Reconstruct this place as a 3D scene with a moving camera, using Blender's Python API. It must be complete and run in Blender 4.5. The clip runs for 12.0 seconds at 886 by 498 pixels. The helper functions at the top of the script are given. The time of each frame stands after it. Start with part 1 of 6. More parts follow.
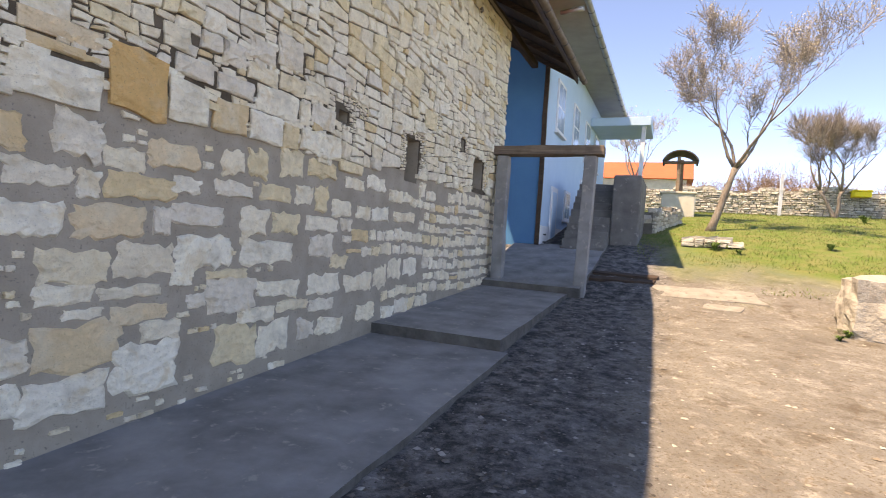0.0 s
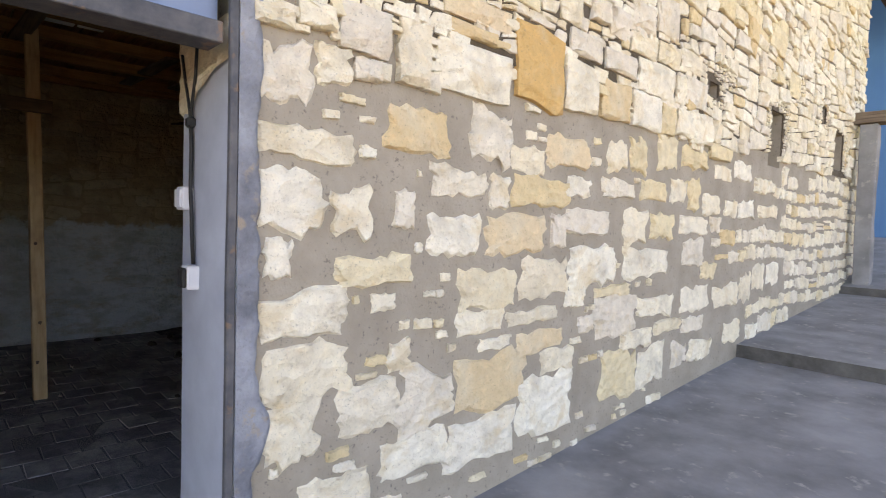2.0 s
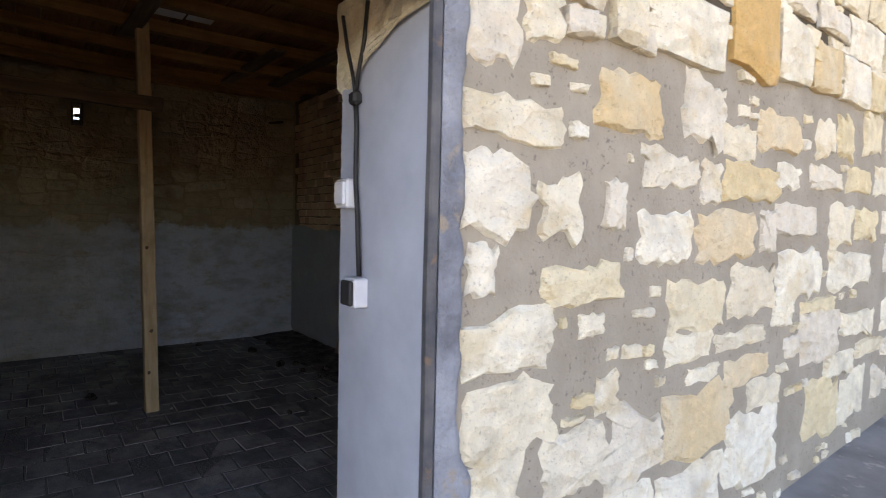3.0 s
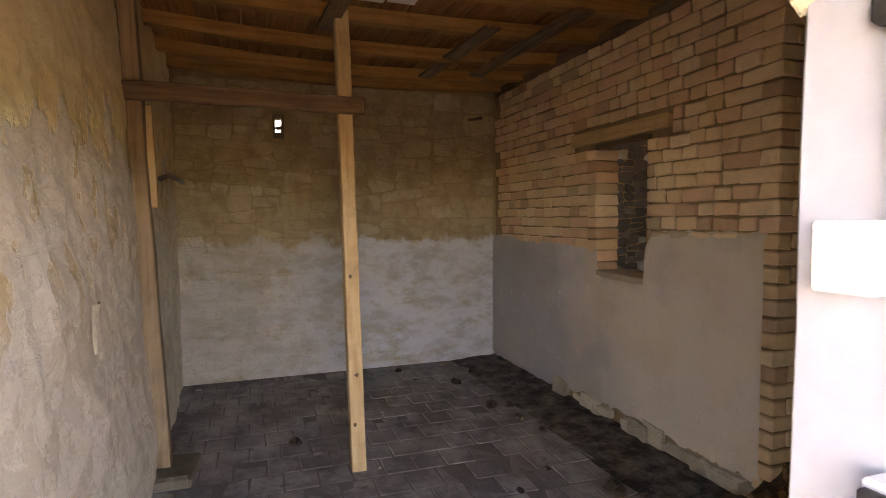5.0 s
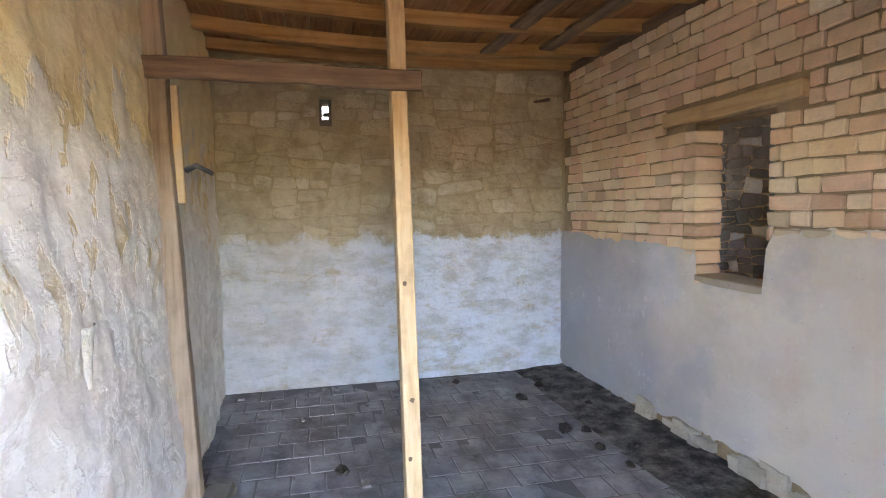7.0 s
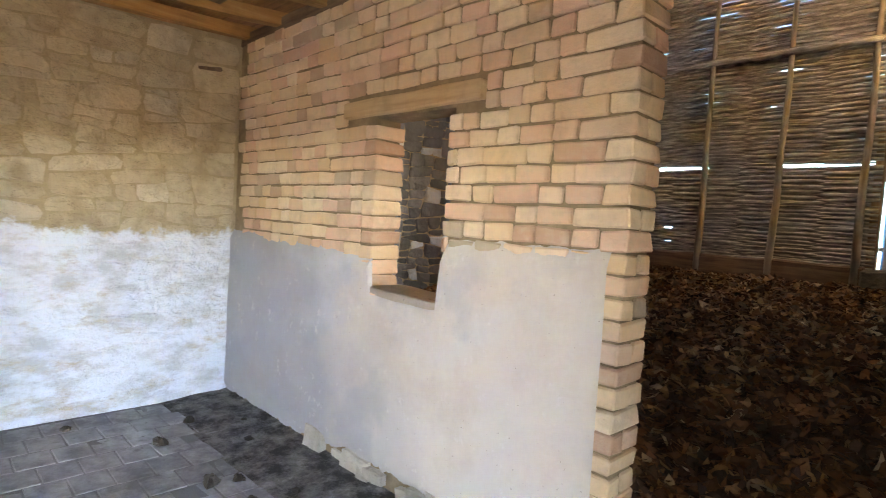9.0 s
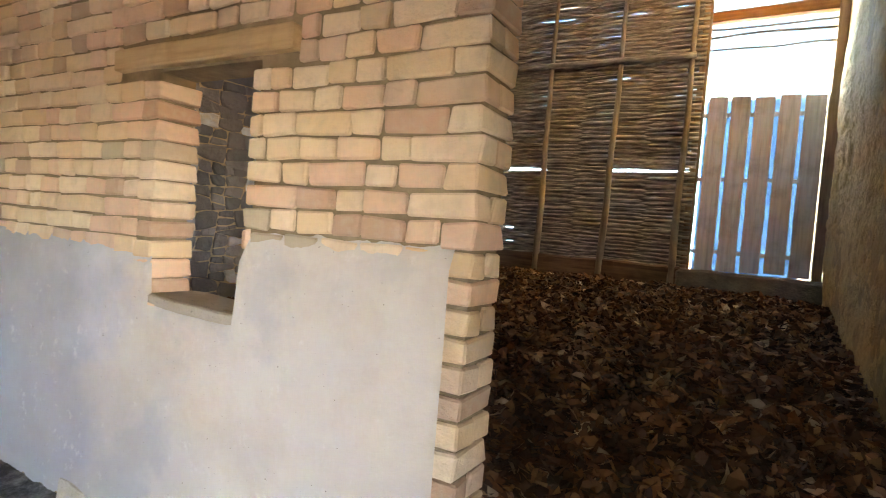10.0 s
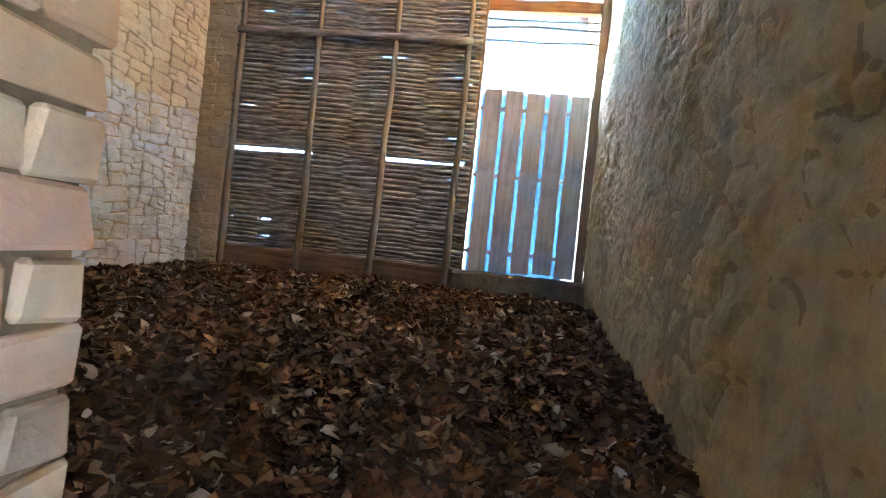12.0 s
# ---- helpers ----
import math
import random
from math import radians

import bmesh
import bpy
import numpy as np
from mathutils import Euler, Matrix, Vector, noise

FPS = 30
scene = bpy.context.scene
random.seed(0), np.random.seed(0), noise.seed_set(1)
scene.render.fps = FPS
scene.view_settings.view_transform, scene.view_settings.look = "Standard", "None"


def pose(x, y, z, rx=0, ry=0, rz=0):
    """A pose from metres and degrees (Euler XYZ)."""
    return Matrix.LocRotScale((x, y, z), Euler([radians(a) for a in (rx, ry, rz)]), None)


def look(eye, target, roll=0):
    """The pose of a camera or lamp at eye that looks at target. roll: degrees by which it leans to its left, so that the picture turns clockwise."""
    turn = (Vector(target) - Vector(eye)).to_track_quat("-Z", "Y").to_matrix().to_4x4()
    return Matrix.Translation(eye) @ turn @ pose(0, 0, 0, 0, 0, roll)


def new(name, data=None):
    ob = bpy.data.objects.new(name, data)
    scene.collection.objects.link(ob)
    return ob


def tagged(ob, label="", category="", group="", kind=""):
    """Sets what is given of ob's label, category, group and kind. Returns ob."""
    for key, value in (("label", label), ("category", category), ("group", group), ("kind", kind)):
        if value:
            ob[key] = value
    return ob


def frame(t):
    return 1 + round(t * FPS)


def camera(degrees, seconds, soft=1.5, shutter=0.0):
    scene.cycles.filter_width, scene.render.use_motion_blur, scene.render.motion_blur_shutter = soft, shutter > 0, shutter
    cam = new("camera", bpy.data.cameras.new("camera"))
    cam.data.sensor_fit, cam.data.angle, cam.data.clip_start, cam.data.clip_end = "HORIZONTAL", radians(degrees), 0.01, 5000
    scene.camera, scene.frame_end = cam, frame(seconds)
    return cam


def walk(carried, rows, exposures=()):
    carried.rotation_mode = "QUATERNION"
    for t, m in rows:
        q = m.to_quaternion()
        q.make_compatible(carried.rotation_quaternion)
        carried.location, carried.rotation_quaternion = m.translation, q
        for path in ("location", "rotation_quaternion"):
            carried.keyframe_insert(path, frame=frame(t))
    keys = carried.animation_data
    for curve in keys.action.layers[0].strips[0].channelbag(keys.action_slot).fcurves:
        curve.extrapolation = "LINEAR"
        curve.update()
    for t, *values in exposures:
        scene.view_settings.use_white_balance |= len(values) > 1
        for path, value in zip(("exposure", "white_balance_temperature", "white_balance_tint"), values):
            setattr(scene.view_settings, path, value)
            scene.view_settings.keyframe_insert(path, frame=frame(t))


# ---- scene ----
cam = camera(77.7, 12.0, 1.0, 0.15)
PATH = [
    (0, (0.273, -0.037, 1.523), (-0.493, 1.81, 1.487), 3.7),
    (0.5, (-0.085, -0.033, 1.531), (-1.019, 1.734, 1.479), 3.3),
    (1, (-0.42, -0.008, 1.508), (-1.578, 1.622, 1.441), 2.6),
    (1.5, (-0.81, 0.052, 1.533), (-2.147, 1.538, 1.452), 2.2),
    (2, (-1.173, 0.05, 1.538), (-2.631, 1.416, 1.451), 1.7),
    (2.5, (-1.572, 0.007, 1.545), (-3.107, 1.286, 1.456), 1.5),
    (3, (-1.939, -0.01, 1.522), (-3.543, 1.181, 1.432), 1.3),
    (3.5, (-2.307, -0.005, 1.533), (-4.001, 1.054, 1.433), 0.5),
    (5.5, (-3.308, 0.105, 1.699), (-5.231, 0.642, 1.583), -0.5),
    (6, (-3.421, 0.102, 1.687), (-5.365, 0.554, 1.564), -0.8),
    (6.5, (-3.605, 0.129, 1.694), (-5.554, 0.556, 1.553), -0.9),
    (8.5, (-4.17, 0.518, 1.68), (-5.831, 1.626, 1.558), 2.4),
    (9, (-4.328, 0.733, 1.666), (-5.758, 2.128, 1.561), 3.6),
    (9.5, (-4.468, 0.955, 1.655), (-5.668, 2.553, 1.572), 4.2),
    (10, (-4.61, 1.251, 1.636), (-5.608, 2.983, 1.569), 4.7),
    (10.5, (-4.661, 1.549, 1.599), (-5.456, 3.383, 1.553), 5.2),
    (11, (-4.681, 1.872, 1.586), (-5.294, 3.775, 1.556), 5.5),
    (11.5, (-4.769, 2.111, 1.619), (-5.222, 4.059, 1.597), 5.8),
    (12, (-4.82, 2.329, 1.636), (-5.068, 4.314, 1.633), 5.9),
]
EXPOSURES = [(0, 2.35, 10000, 20), (0.5, 2.6, 10500, 20), (1.5, 3.2, 12500, 22), (2.5, 3.5, 14600, 22), (3.5, 3.6, 11800, 20), (3.7, 3.65, 11800, 20), (4.7, 4.8, 16000, 24), (5.3, 6.8, 52000, 41), (6.0, 7.15, 15700, 24), (6.5, 7.25, 11500, 21), (6.7, 7.3, 11300, 21), (8.5, 7.9, 13200, 20), (9.0, 8.1, 12800, 20), (9.5, 8.3, 14000, 21), (10.5, 7.9, 14000, 21), (11.2, 7.9, 14000, 25), (12, 8.6, 8100, 18)]
walk(cam, [(t, look(eye, target, roll)) for t, eye, target, roll in PATH], EXPOSURES)

# ---- light ----
SUN_EL, SUN_TRAVEL = 61.7, (0.72, 0.675)
world = bpy.data.worlds.new("sky")
scene.world = world
world.use_nodes = True
wn = world.node_tree
sky = wn.nodes.new("ShaderNodeTexSky")
sky.sky_type, sky.sun_disc = "NISHITA", False
sky.air_density, sky.dust_density, sky.ozone_density = 0.45, 0.0, 4.5
sky.altitude = 2500
sky.sun_elevation = radians(SUN_EL)
sky.sun_rotation = math.atan2(-SUN_TRAVEL[0], -SUN_TRAVEL[1])
wn.links.new(sky.outputs[0], wn.nodes["Background"].inputs[0])
wn.nodes["Background"].inputs[1].default_value = 0.15
sun_data = bpy.data.lights.new("sun", "SUN")
sun_data.energy, sun_data.angle, sun_data.color = 2.0, radians(0.6), (1, 0.95, 0.87)
sun = new("sun", sun_data)
sl = math.tan(radians(SUN_EL)) * math.hypot(*SUN_TRAVEL)
sun.matrix_world = look((-20 * SUN_TRAVEL[0], -20 * SUN_TRAVEL[1], 20 * sl), (0, 0, 0))

# ---- materials ----
def node(nt, kind, **values):
    n = nt.nodes.new(kind)
    for k, v in values.items():
        n.inputs[k].default_value = v
    return n


def ramp(nt, fac, stops):
    r = nt.nodes.new("ShaderNodeValToRGB")
    e = r.color_ramp.elements
    while len(e) < len(stops):
        e.new(0.5)
    for el, (p, c) in zip(e, stops):
        el.position, el.color = p, (*c, 1)
    nt.links.new(fac, r.inputs[0])
    return r.outputs[0]


def mixc(nt, fac, a, b, mode="MIX"):
    m = nt.nodes.new("ShaderNodeMix")
    m.data_type, m.blend_type = "RGBA", mode
    for sock, v in ((m.inputs[0], fac), (m.inputs[6], a), (m.inputs[7], b)):
        if isinstance(v, (int, float)):
            sock.default_value = v
        elif isinstance(v, tuple):
            sock.default_value = (*v, 1)
        else:
            nt.links.new(v, sock)
    return m.outputs[2]


def maths(nt, op, a, b=0.0, clamp=False):
    m = nt.nodes.new("ShaderNodeMath")
    m.operation, m.use_clamp = op, clamp
    for sock, v in ((m.inputs[0], a), (m.inputs[1], b)):
        if isinstance(v, (int, float)):
            sock.default_value = v
        else:
            nt.links.new(v, sock)
    return m.outputs[0]


class Mat:
    """A node material under way: world position, noises, colour, bump."""

    def __init__(self, name):
        self.m = bpy.data.materials.new(name)
        self.m.use_nodes = True
        self.nt = self.m.node_tree
        self.b = self.nt.nodes["Principled BSDF"]
        self.pos = self.nt.nodes.new("ShaderNodeNewGeometry").outputs["Position"]
        self.island = self.nt.nodes.new("ShaderNodeNewGeometry").outputs["Random Per Island"]
        self.rand = self.nt.nodes.new("ShaderNodeObjectInfo").outputs["Random"]

    def stretch(self, v):
        n = self.nt.nodes.new("ShaderNodeVectorMath")
        n.operation = "MULTIPLY"
        self.nt.links.new(self.pos, n.inputs[0])
        n.inputs[1].default_value = v
        return n.outputs[0]

    def noise(self, scale, detail=4.0, rough=0.55, stretch=None, distort=0.0):
        n = node(self.nt, "ShaderNodeTexNoise", Scale=scale, Detail=detail, Roughness=rough, Distortion=distort)
        self.nt.links.new(self.stretch(stretch) if stretch else self.pos, n.inputs["Vector"])
        return n.outputs["Fac"]

    def axis(self, i):
        n = self.nt.nodes.new("ShaderNodeSeparateXYZ")
        self.nt.links.new(self.pos, n.inputs[0])
        return n.outputs[i]

    def step(self, v, lo, hi):
        n = self.nt.nodes.new("ShaderNodeMapRange")
        self.nt.links.new(v, n.inputs[0])
        n.inputs[1].default_value, n.inputs[2].default_value = lo, hi
        return n.outputs[0]

    def done(self, colour, rough=0.85, bump=None, strength=0.5, dist=0.01, metal=0.0, spec=0.3):
        if isinstance(colour, tuple):
            self.b.inputs["Base Color"].default_value = (*colour, 1)
        else:
            self.nt.links.new(colour, self.b.inputs["Base Color"])
        if isinstance(rough, float):
            self.b.inputs["Roughness"].default_value = rough
        else:
            self.nt.links.new(rough, self.b.inputs["Roughness"])
        self.b.inputs["Metallic"].default_value = metal
        self.b.inputs["Specular IOR Level"].default_value = spec
        if bump is not None:
            n = node(self.nt, "ShaderNodeBump", Strength=strength, Distance=dist)
            self.nt.links.new(bump, n.inputs["Height"])
            self.nt.links.new(n.outputs[0], self.b.inputs["Normal"])
        return self.m


def stone_mat(name, stops, joined, stain=(0.3, 0.24, 0.16), stain_amount=0.35, wash=None, cracked=0.06, rust=None, facets=0.3):
    """Split limestone: a tint for each stone, stains, grain; wash: (height, colour) of a coat of limewash up to a ragged line."""
    k = Mat(name)
    base = ramp(k.nt, k.island if joined else k.rand, stops)
    big, mid, fine = k.noise(5.0, 5), k.noise(15.0, 7, 0.7), k.noise(85.0, 4, 0.6)
    c = mixc(k.nt, maths(k.nt, "MULTIPLY", k.step(big, 0.48, 0.7), stain_amount), base, stain)
    c = mixc(k.nt, maths(k.nt, "MULTIPLY", k.step(mid, 0.5, 0.72), 0.6), c, mixc(k.nt, 1.0, c, (1.3, 1.28, 1.24), "MULTIPLY"))
    c = mixc(k.nt, maths(k.nt, "MULTIPLY", k.step(mid, 0.44, 0.28), 0.4), c, mixc(k.nt, 1.0, c, (0.6, 0.55, 0.48), "MULTIPLY"))
    if rust:
        c = mixc(k.nt, maths(k.nt, "MULTIPLY", k.step(k.noise(4.5, 6, 0.65, None, 0.6), 0.54, 0.66), 0.6), c, rust)
    split = k.noise(3.2, 5, 0.6, (1, 1, 2.6), 1.5)
    crack = maths(k.nt, "ABSOLUTE", maths(k.nt, "SUBTRACT", split, 0.5))
    c = mixc(k.nt, maths(k.nt, "MULTIPLY", k.step(crack, 0.007, 0.002), cracked), c, (0.16, 0.12, 0.085))
    c = mixc(k.nt, maths(k.nt, "MULTIPLY", k.step(fine, 0.6, 0.7), 0.45), c, (0.2, 0.165, 0.12))
    if wash:
        edge = maths(k.nt, "ADD", k.axis(2), maths(k.nt, "MULTIPLY", maths(k.nt, "SUBTRACT", k.noise(3.5, 6, 0.7), 0.5), 0.5))
        cover = maths(k.nt, "MULTIPLY", k.step(edge, wash[0] + 0.03, wash[0] - 0.03), k.step(k.noise(2.1, 8, 0.72, (1, 1, 2.3)), 0.7, 0.54))
        worn = k.step(maths(k.nt, "ADD", k.axis(1), maths(k.nt, "MULTIPLY", k.noise(2.2, 7, 0.65), 1.6)), 0.9, 2.1)
        cover = maths(k.nt, "MULTIPLY", cover, maths(k.nt, "ADD", 0.5, maths(k.nt, "MULTIPLY", worn, 0.5)))
        coat = mixc(k.nt, maths(k.nt, "MULTIPLY", k.step(k.noise(3.0, 8, 0.7, (1, 1, 2.0)), 0.46, 0.62), 0.75), wash[1], tuple(v * f for v, f in zip(wash[1], (0.66, 0.62, 0.56))))
        c = mixc(k.nt, cover, c, coat)
    h = maths(k.nt, "ADD", maths(k.nt, "MULTIPLY", mid, 0.8), maths(k.nt, "MULTIPLY", fine, 0.25))
    h = maths(k.nt, "ADD", h, maths(k.nt, "MULTIPLY", k.noise(8.0, 3, 0.5, None, 0.8), 1.1))
    h = maths(k.nt, "ADD", h, maths(k.nt, "MULTIPLY", k.step(crack, 0.0, 0.03), 0.04))
    chips = node(k.nt, "ShaderNodeTexVoronoi", Scale=11.0)
    k.nt.links.new(k.stretch((1, 1, 1.5)), chips.inputs["Vector"])
    h = maths(k.nt, "ADD", h, maths(k.nt, "MULTIPLY", chips.outputs["Distance"], facets))
    return k.done(c, 0.88, h, 1.0, 0.03)


CREAM = [(0.0, (0.8, 0.69, 0.51)), (0.25, (0.88, 0.79, 0.61)), (0.42, (0.75, 0.66, 0.53)), (0.65, (0.9, 0.83, 0.67)), (0.82, (0.82, 0.71, 0.52)), (0.93, (0.81, 0.67, 0.43)), (0.99, (0.73, 0.54, 0.3))]
EARTH = [(0.0, (0.4, 0.32, 0.21)), (0.4, (0.47, 0.385, 0.26)), (0.7, (0.37, 0.3, 0.2)), (1.0, (0.5, 0.43, 0.32))]
GREY = [(0.0, (0.42, 0.39, 0.33)), (0.5, (0.58, 0.54, 0.46)), (1.0, (0.36, 0.33, 0.29))]
OCHRE = [(0.0, (0.53, 0.37, 0.16)), (1.0, (0.57, 0.4, 0.18))]
M_stone = stone_mat("pale_limestone", CREAM, False, rust=(0.72, 0.55, 0.32), facets=0.8)
M_stone_joined = stone_mat("pale_limestone_far", CREAM, True, rust=(0.72, 0.55, 0.32), facets=0.6)
M_ochre = stone_mat("ochre_sandstone", [(0, (0.7, 0.42, 0.17)), (1, (0.7, 0.46, 0.2))], False, (0.7, 0.62, 0.45), 0.5)
M_yellow = stone_mat("yellow_sandstone", [(0, (0.72, 0.52, 0.29)), (1, (0.77, 0.61, 0.41))], False, (0.7, 0.64, 0.5), 0.5)
M_earth = stone_mat("earth_pointed_stone", EARTH, False, (0.24, 0.17, 0.1), 0.6, wash=(1.42, (0.55, 0.61, 0.67)), cracked=0.6)
M_earth_joined = stone_mat("earth_pointed_stone_wall", EARTH, True, (0.24, 0.17, 0.1), 0.6, wash=(1.42, (0.55, 0.61, 0.67)), cracked=0.6)
M_earth_core = stone_mat("earth_pointing", [(0, (0.33, 0.26, 0.16)), (1, (0.36, 0.285, 0.185))], False, wash=(1.42, (0.58, 0.62, 0.66)))
M_byre_core = stone_mat("byre_pointing", [(0, (0.36, 0.24, 0.095)), (1, (0.38, 0.26, 0.105))], False)
M_byre = stone_mat("byre_stone", OCHRE, True, (0.28, 0.17, 0.06), 0.6)
M_white_stone = stone_mat("limewashed_stone", [(0, (0.72, 0.64, 0.5)), (1, (0.84, 0.78, 0.66))], True, (0.6, 0.52, 0.4), 0.2, wash=(2.9, (0.76, 0.83, 0.9)))
M_stone_shaded = stone_mat("shaded_byre_stone", [(0, (0.15, 0.16, 0.175)), (0.6, (0.22, 0.23, 0.245)), (1, (0.3, 0.31, 0.33))], True, (0.1, 0.095, 0.09))
M_pier_stone = stone_mat("dusty_pier_stone", [(0, (0.42, 0.34, 0.24)), (1, (0.54, 0.45, 0.33))], True)
M_grey_stone = stone_mat("grey_fieldstone", GREY, True)


def simple(name, a, b, scale=6.0, rough=0.85, bump_scale=40.0, strength=0.4, dist=0.01, stretch=None, metal=0.0, spots=None):
    k = Mat(name)
    c = mixc(k.nt, k.step(k.noise(scale, 6, 0.6, stretch), 0.3, 0.7), a, b)
    if spots:
        c = mixc(k.nt, k.step(k.noise(spots[1], 5, 0.6), 0.6, 0.68), c, spots[0])
    return k.done(c, rough, k.noise(bump_scale, 5, 0.6, stretch), strength, dist, metal)


M_mortar = simple("grey_mortar", (0.39, 0.335, 0.265), (0.29, 0.245, 0.19), 4.0, 0.95, 60.0, 0.6, 0.012, spots=((0.2, 0.17, 0.14), 45.0))
M_gap = simple("dark_joint_shade", (0.14, 0.11, 0.08), (0.075, 0.058, 0.04), 6.0, 0.95, 40.0, 0.8, 0.02)
M_mud = simple("earth_mortar", (0.36, 0.28, 0.17), (0.25, 0.19, 0.11), 5.0, 0.95, 50.0, 0.8, 0.02)
M_concrete = simple("grey_concrete", (0.31, 0.305, 0.3), (0.165, 0.162, 0.158), 2.2, 0.85, 30.0, 0.35, 0.01, spots=((0.34, 0.32, 0.29), 9.0))
# rough slab sides and risers, their shading put into a darker grey
M_conc_side = simple("shaded_rough_concrete", (0.16, 0.15, 0.135), (0.075, 0.07, 0.062), 5.0, 0.95, 25.0, 0.9, 0.02)
M_cement = simple("blue_grey_cement", (0.33, 0.35, 0.38), (0.14, 0.15, 0.17), 6.0, 0.9, 25.0, 0.9, 0.03, spots=((0.36, 0.29, 0.22), 7.0))
M_jamb = simple("smooth_grey_render", (0.5, 0.545, 0.605), (0.41, 0.45, 0.51), 5.0, 0.8, 50.0, 0.2, 0.006)
M_steel = simple("dark_painted_steel", (0.05, 0.055, 0.065), (0.13, 0.125, 0.125), 10.0, 0.6, 40.0, 0.5, 0.006, spots=((0.19, 0.12, 0.085), 12.0))
M_sheet = simple("blue_grey_sheet", (0.13, 0.18, 0.26), (0.2, 0.25, 0.32), 3.0, 0.35, 8.0, 0.1, 0.01, metal=0.3)
M_white = simple("white_plastic", (0.78, 0.79, 0.8), (0.72, 0.73, 0.75), 20.0, 0.4, 80.0, 0.05, 0.001)
M_black = simple("black_plastic", (0.02, 0.02, 0.022), (0.035, 0.035, 0.035), 20.0, 0.5, 80.0, 0.1, 0.002)
M_dirt = simple("floor_dust", (0.2, 0.2, 0.205), (0.14, 0.14, 0.144), 3.0, 0.95, 60.0, 0.6, 0.01)
M_blue = simple("blue_house_render", (0.42, 0.6, 0.76), (0.48, 0.65, 0.8), 1.5, 0.85, 60.0, 0.15, 0.006)
M_blue_shaded = simple("shaded_blue_gable_render", (0.05, 0.19, 0.36), (0.06, 0.22, 0.4), 1.5, 0.85, 60.0, 0.15, 0.006)
M_whitewash = simple("white_paint", (0.78, 0.79, 0.8), (0.7, 0.72, 0.74), 4.0, 0.7, 40.0, 0.1, 0.004)
M_glass = simple("curtained_window_glass", (0.28, 0.38, 0.5), (0.4, 0.5, 0.6), 2.0, 0.12, 3.0, 0.02, 0.002)
M_zinc = simple("weathered_zinc", (0.42, 0.43, 0.43), (0.3, 0.3, 0.3), 6.0, 0.45, 30.0, 0.1, 0.004, metal=0.7)
M_rustgutter = simple("rusty_gutter", (0.2, 0.15, 0.115), (0.12, 0.09, 0.07), 6.0, 0.6, 30.0, 0.2, 0.004, metal=0.2)
M_tile = simple("clay_roof_tile", (0.42, 0.15, 0.08), (0.34, 0.12, 0.07), 3.0, 0.85, 30.0, 0.4, 0.02)
M_rubble = simple("grey_fieldstone_core", (0.2, 0.18, 0.15), (0.12, 0.11, 0.09), 4.0, 0.95, 20.0, 0.8, 0.03)
M_wellstone = simple("pale_well_stone", (0.62, 0.58, 0.48), (0.5, 0.46, 0.38), 3.0, 0.9, 25.0, 0.5, 0.02)
M_slab = simple("dusty_yard_slab", (0.33, 0.3, 0.25), (0.22, 0.195, 0.16), 5.0, 0.92, 25.0, 0.6, 0.02, spots=((0.16, 0.13, 0.1), 9.0))
M_palerock = simple("pale_yard_rock", (0.44, 0.4, 0.33), (0.27, 0.24, 0.2), 4.0, 0.92, 22.0, 0.8, 0.03)
M_yellowbin = simple("yellow_plastic", (0.75, 0.62, 0.03), (0.7, 0.56, 0.03), 3.0, 0.5, 30.0, 0.1, 0.002)


def wood_mat(name, a, b, c, grain):
    """Sawn wood; grain: how the noise is stretched along the board."""
    k = Mat(name)
    g = k.noise(30.0, 5, 0.6, grain)
    col = ramp(k.nt, g, [(0.3, a), (0.5, b), (0.72, c)])
    dirt = k.step(k.noise(4.0, 5, 0.6), 0.5, 0.75)
    col = mixc(k.nt, maths(k.nt, "MULTIPLY", dirt, 0.5), col, tuple(v * 0.45 for v in a))
    return k.done(col, 0.75, g, 0.35, 0.006)


M_pine_up = wood_mat("new_pine_upright", (0.44, 0.28, 0.15), (0.55, 0.38, 0.22), (0.6, 0.44, 0.28), (1, 1, 0.06))
M_pine_y = wood_mat("pine_joist", (0.27, 0.13, 0.05), (0.36, 0.19, 0.075), (0.42, 0.245, 0.11), (1, 0.06, 1))
M_pine_x = wood_mat("pine_board", (0.22, 0.095, 0.04), (0.32, 0.148, 0.062), (0.4, 0.2, 0.09), (0.06, 1, 1))
M_old_up = wood_mat("old_wood_upright", (0.2, 0.13, 0.08), (0.3, 0.21, 0.14), (0.36, 0.26, 0.18), (1, 1, 0.06))
M_old_y = wood_mat("old_wood_along", (0.09, 0.055, 0.035), (0.15, 0.095, 0.06), (0.21, 0.14, 0.09), (1, 0.06, 1))
M_old_x = wood_mat("old_wood_across", (0.1, 0.06, 0.04), (0.17, 0.11, 0.07), (0.24, 0.16, 0.1), (0.06, 1, 1))
M_lintel = wood_mat("pale_wood_lintel", (0.42, 0.28, 0.15), (0.54, 0.37, 0.21), (0.6, 0.43, 0.25), (0.06, 1, 1))
M_grey_up = wood_mat("silvered_board", (0.36, 0.385, 0.41), (0.5, 0.53, 0.56), (0.6, 0.63, 0.66), (1, 1, 0.06))
M_twig = wood_mat("hazel_twig", (0.15, 0.134, 0.12), (0.33, 0.305, 0.28), (0.66, 0.63, 0.59), (0.12, 1, 1))
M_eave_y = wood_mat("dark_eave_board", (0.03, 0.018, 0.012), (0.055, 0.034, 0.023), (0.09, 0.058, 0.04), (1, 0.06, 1))
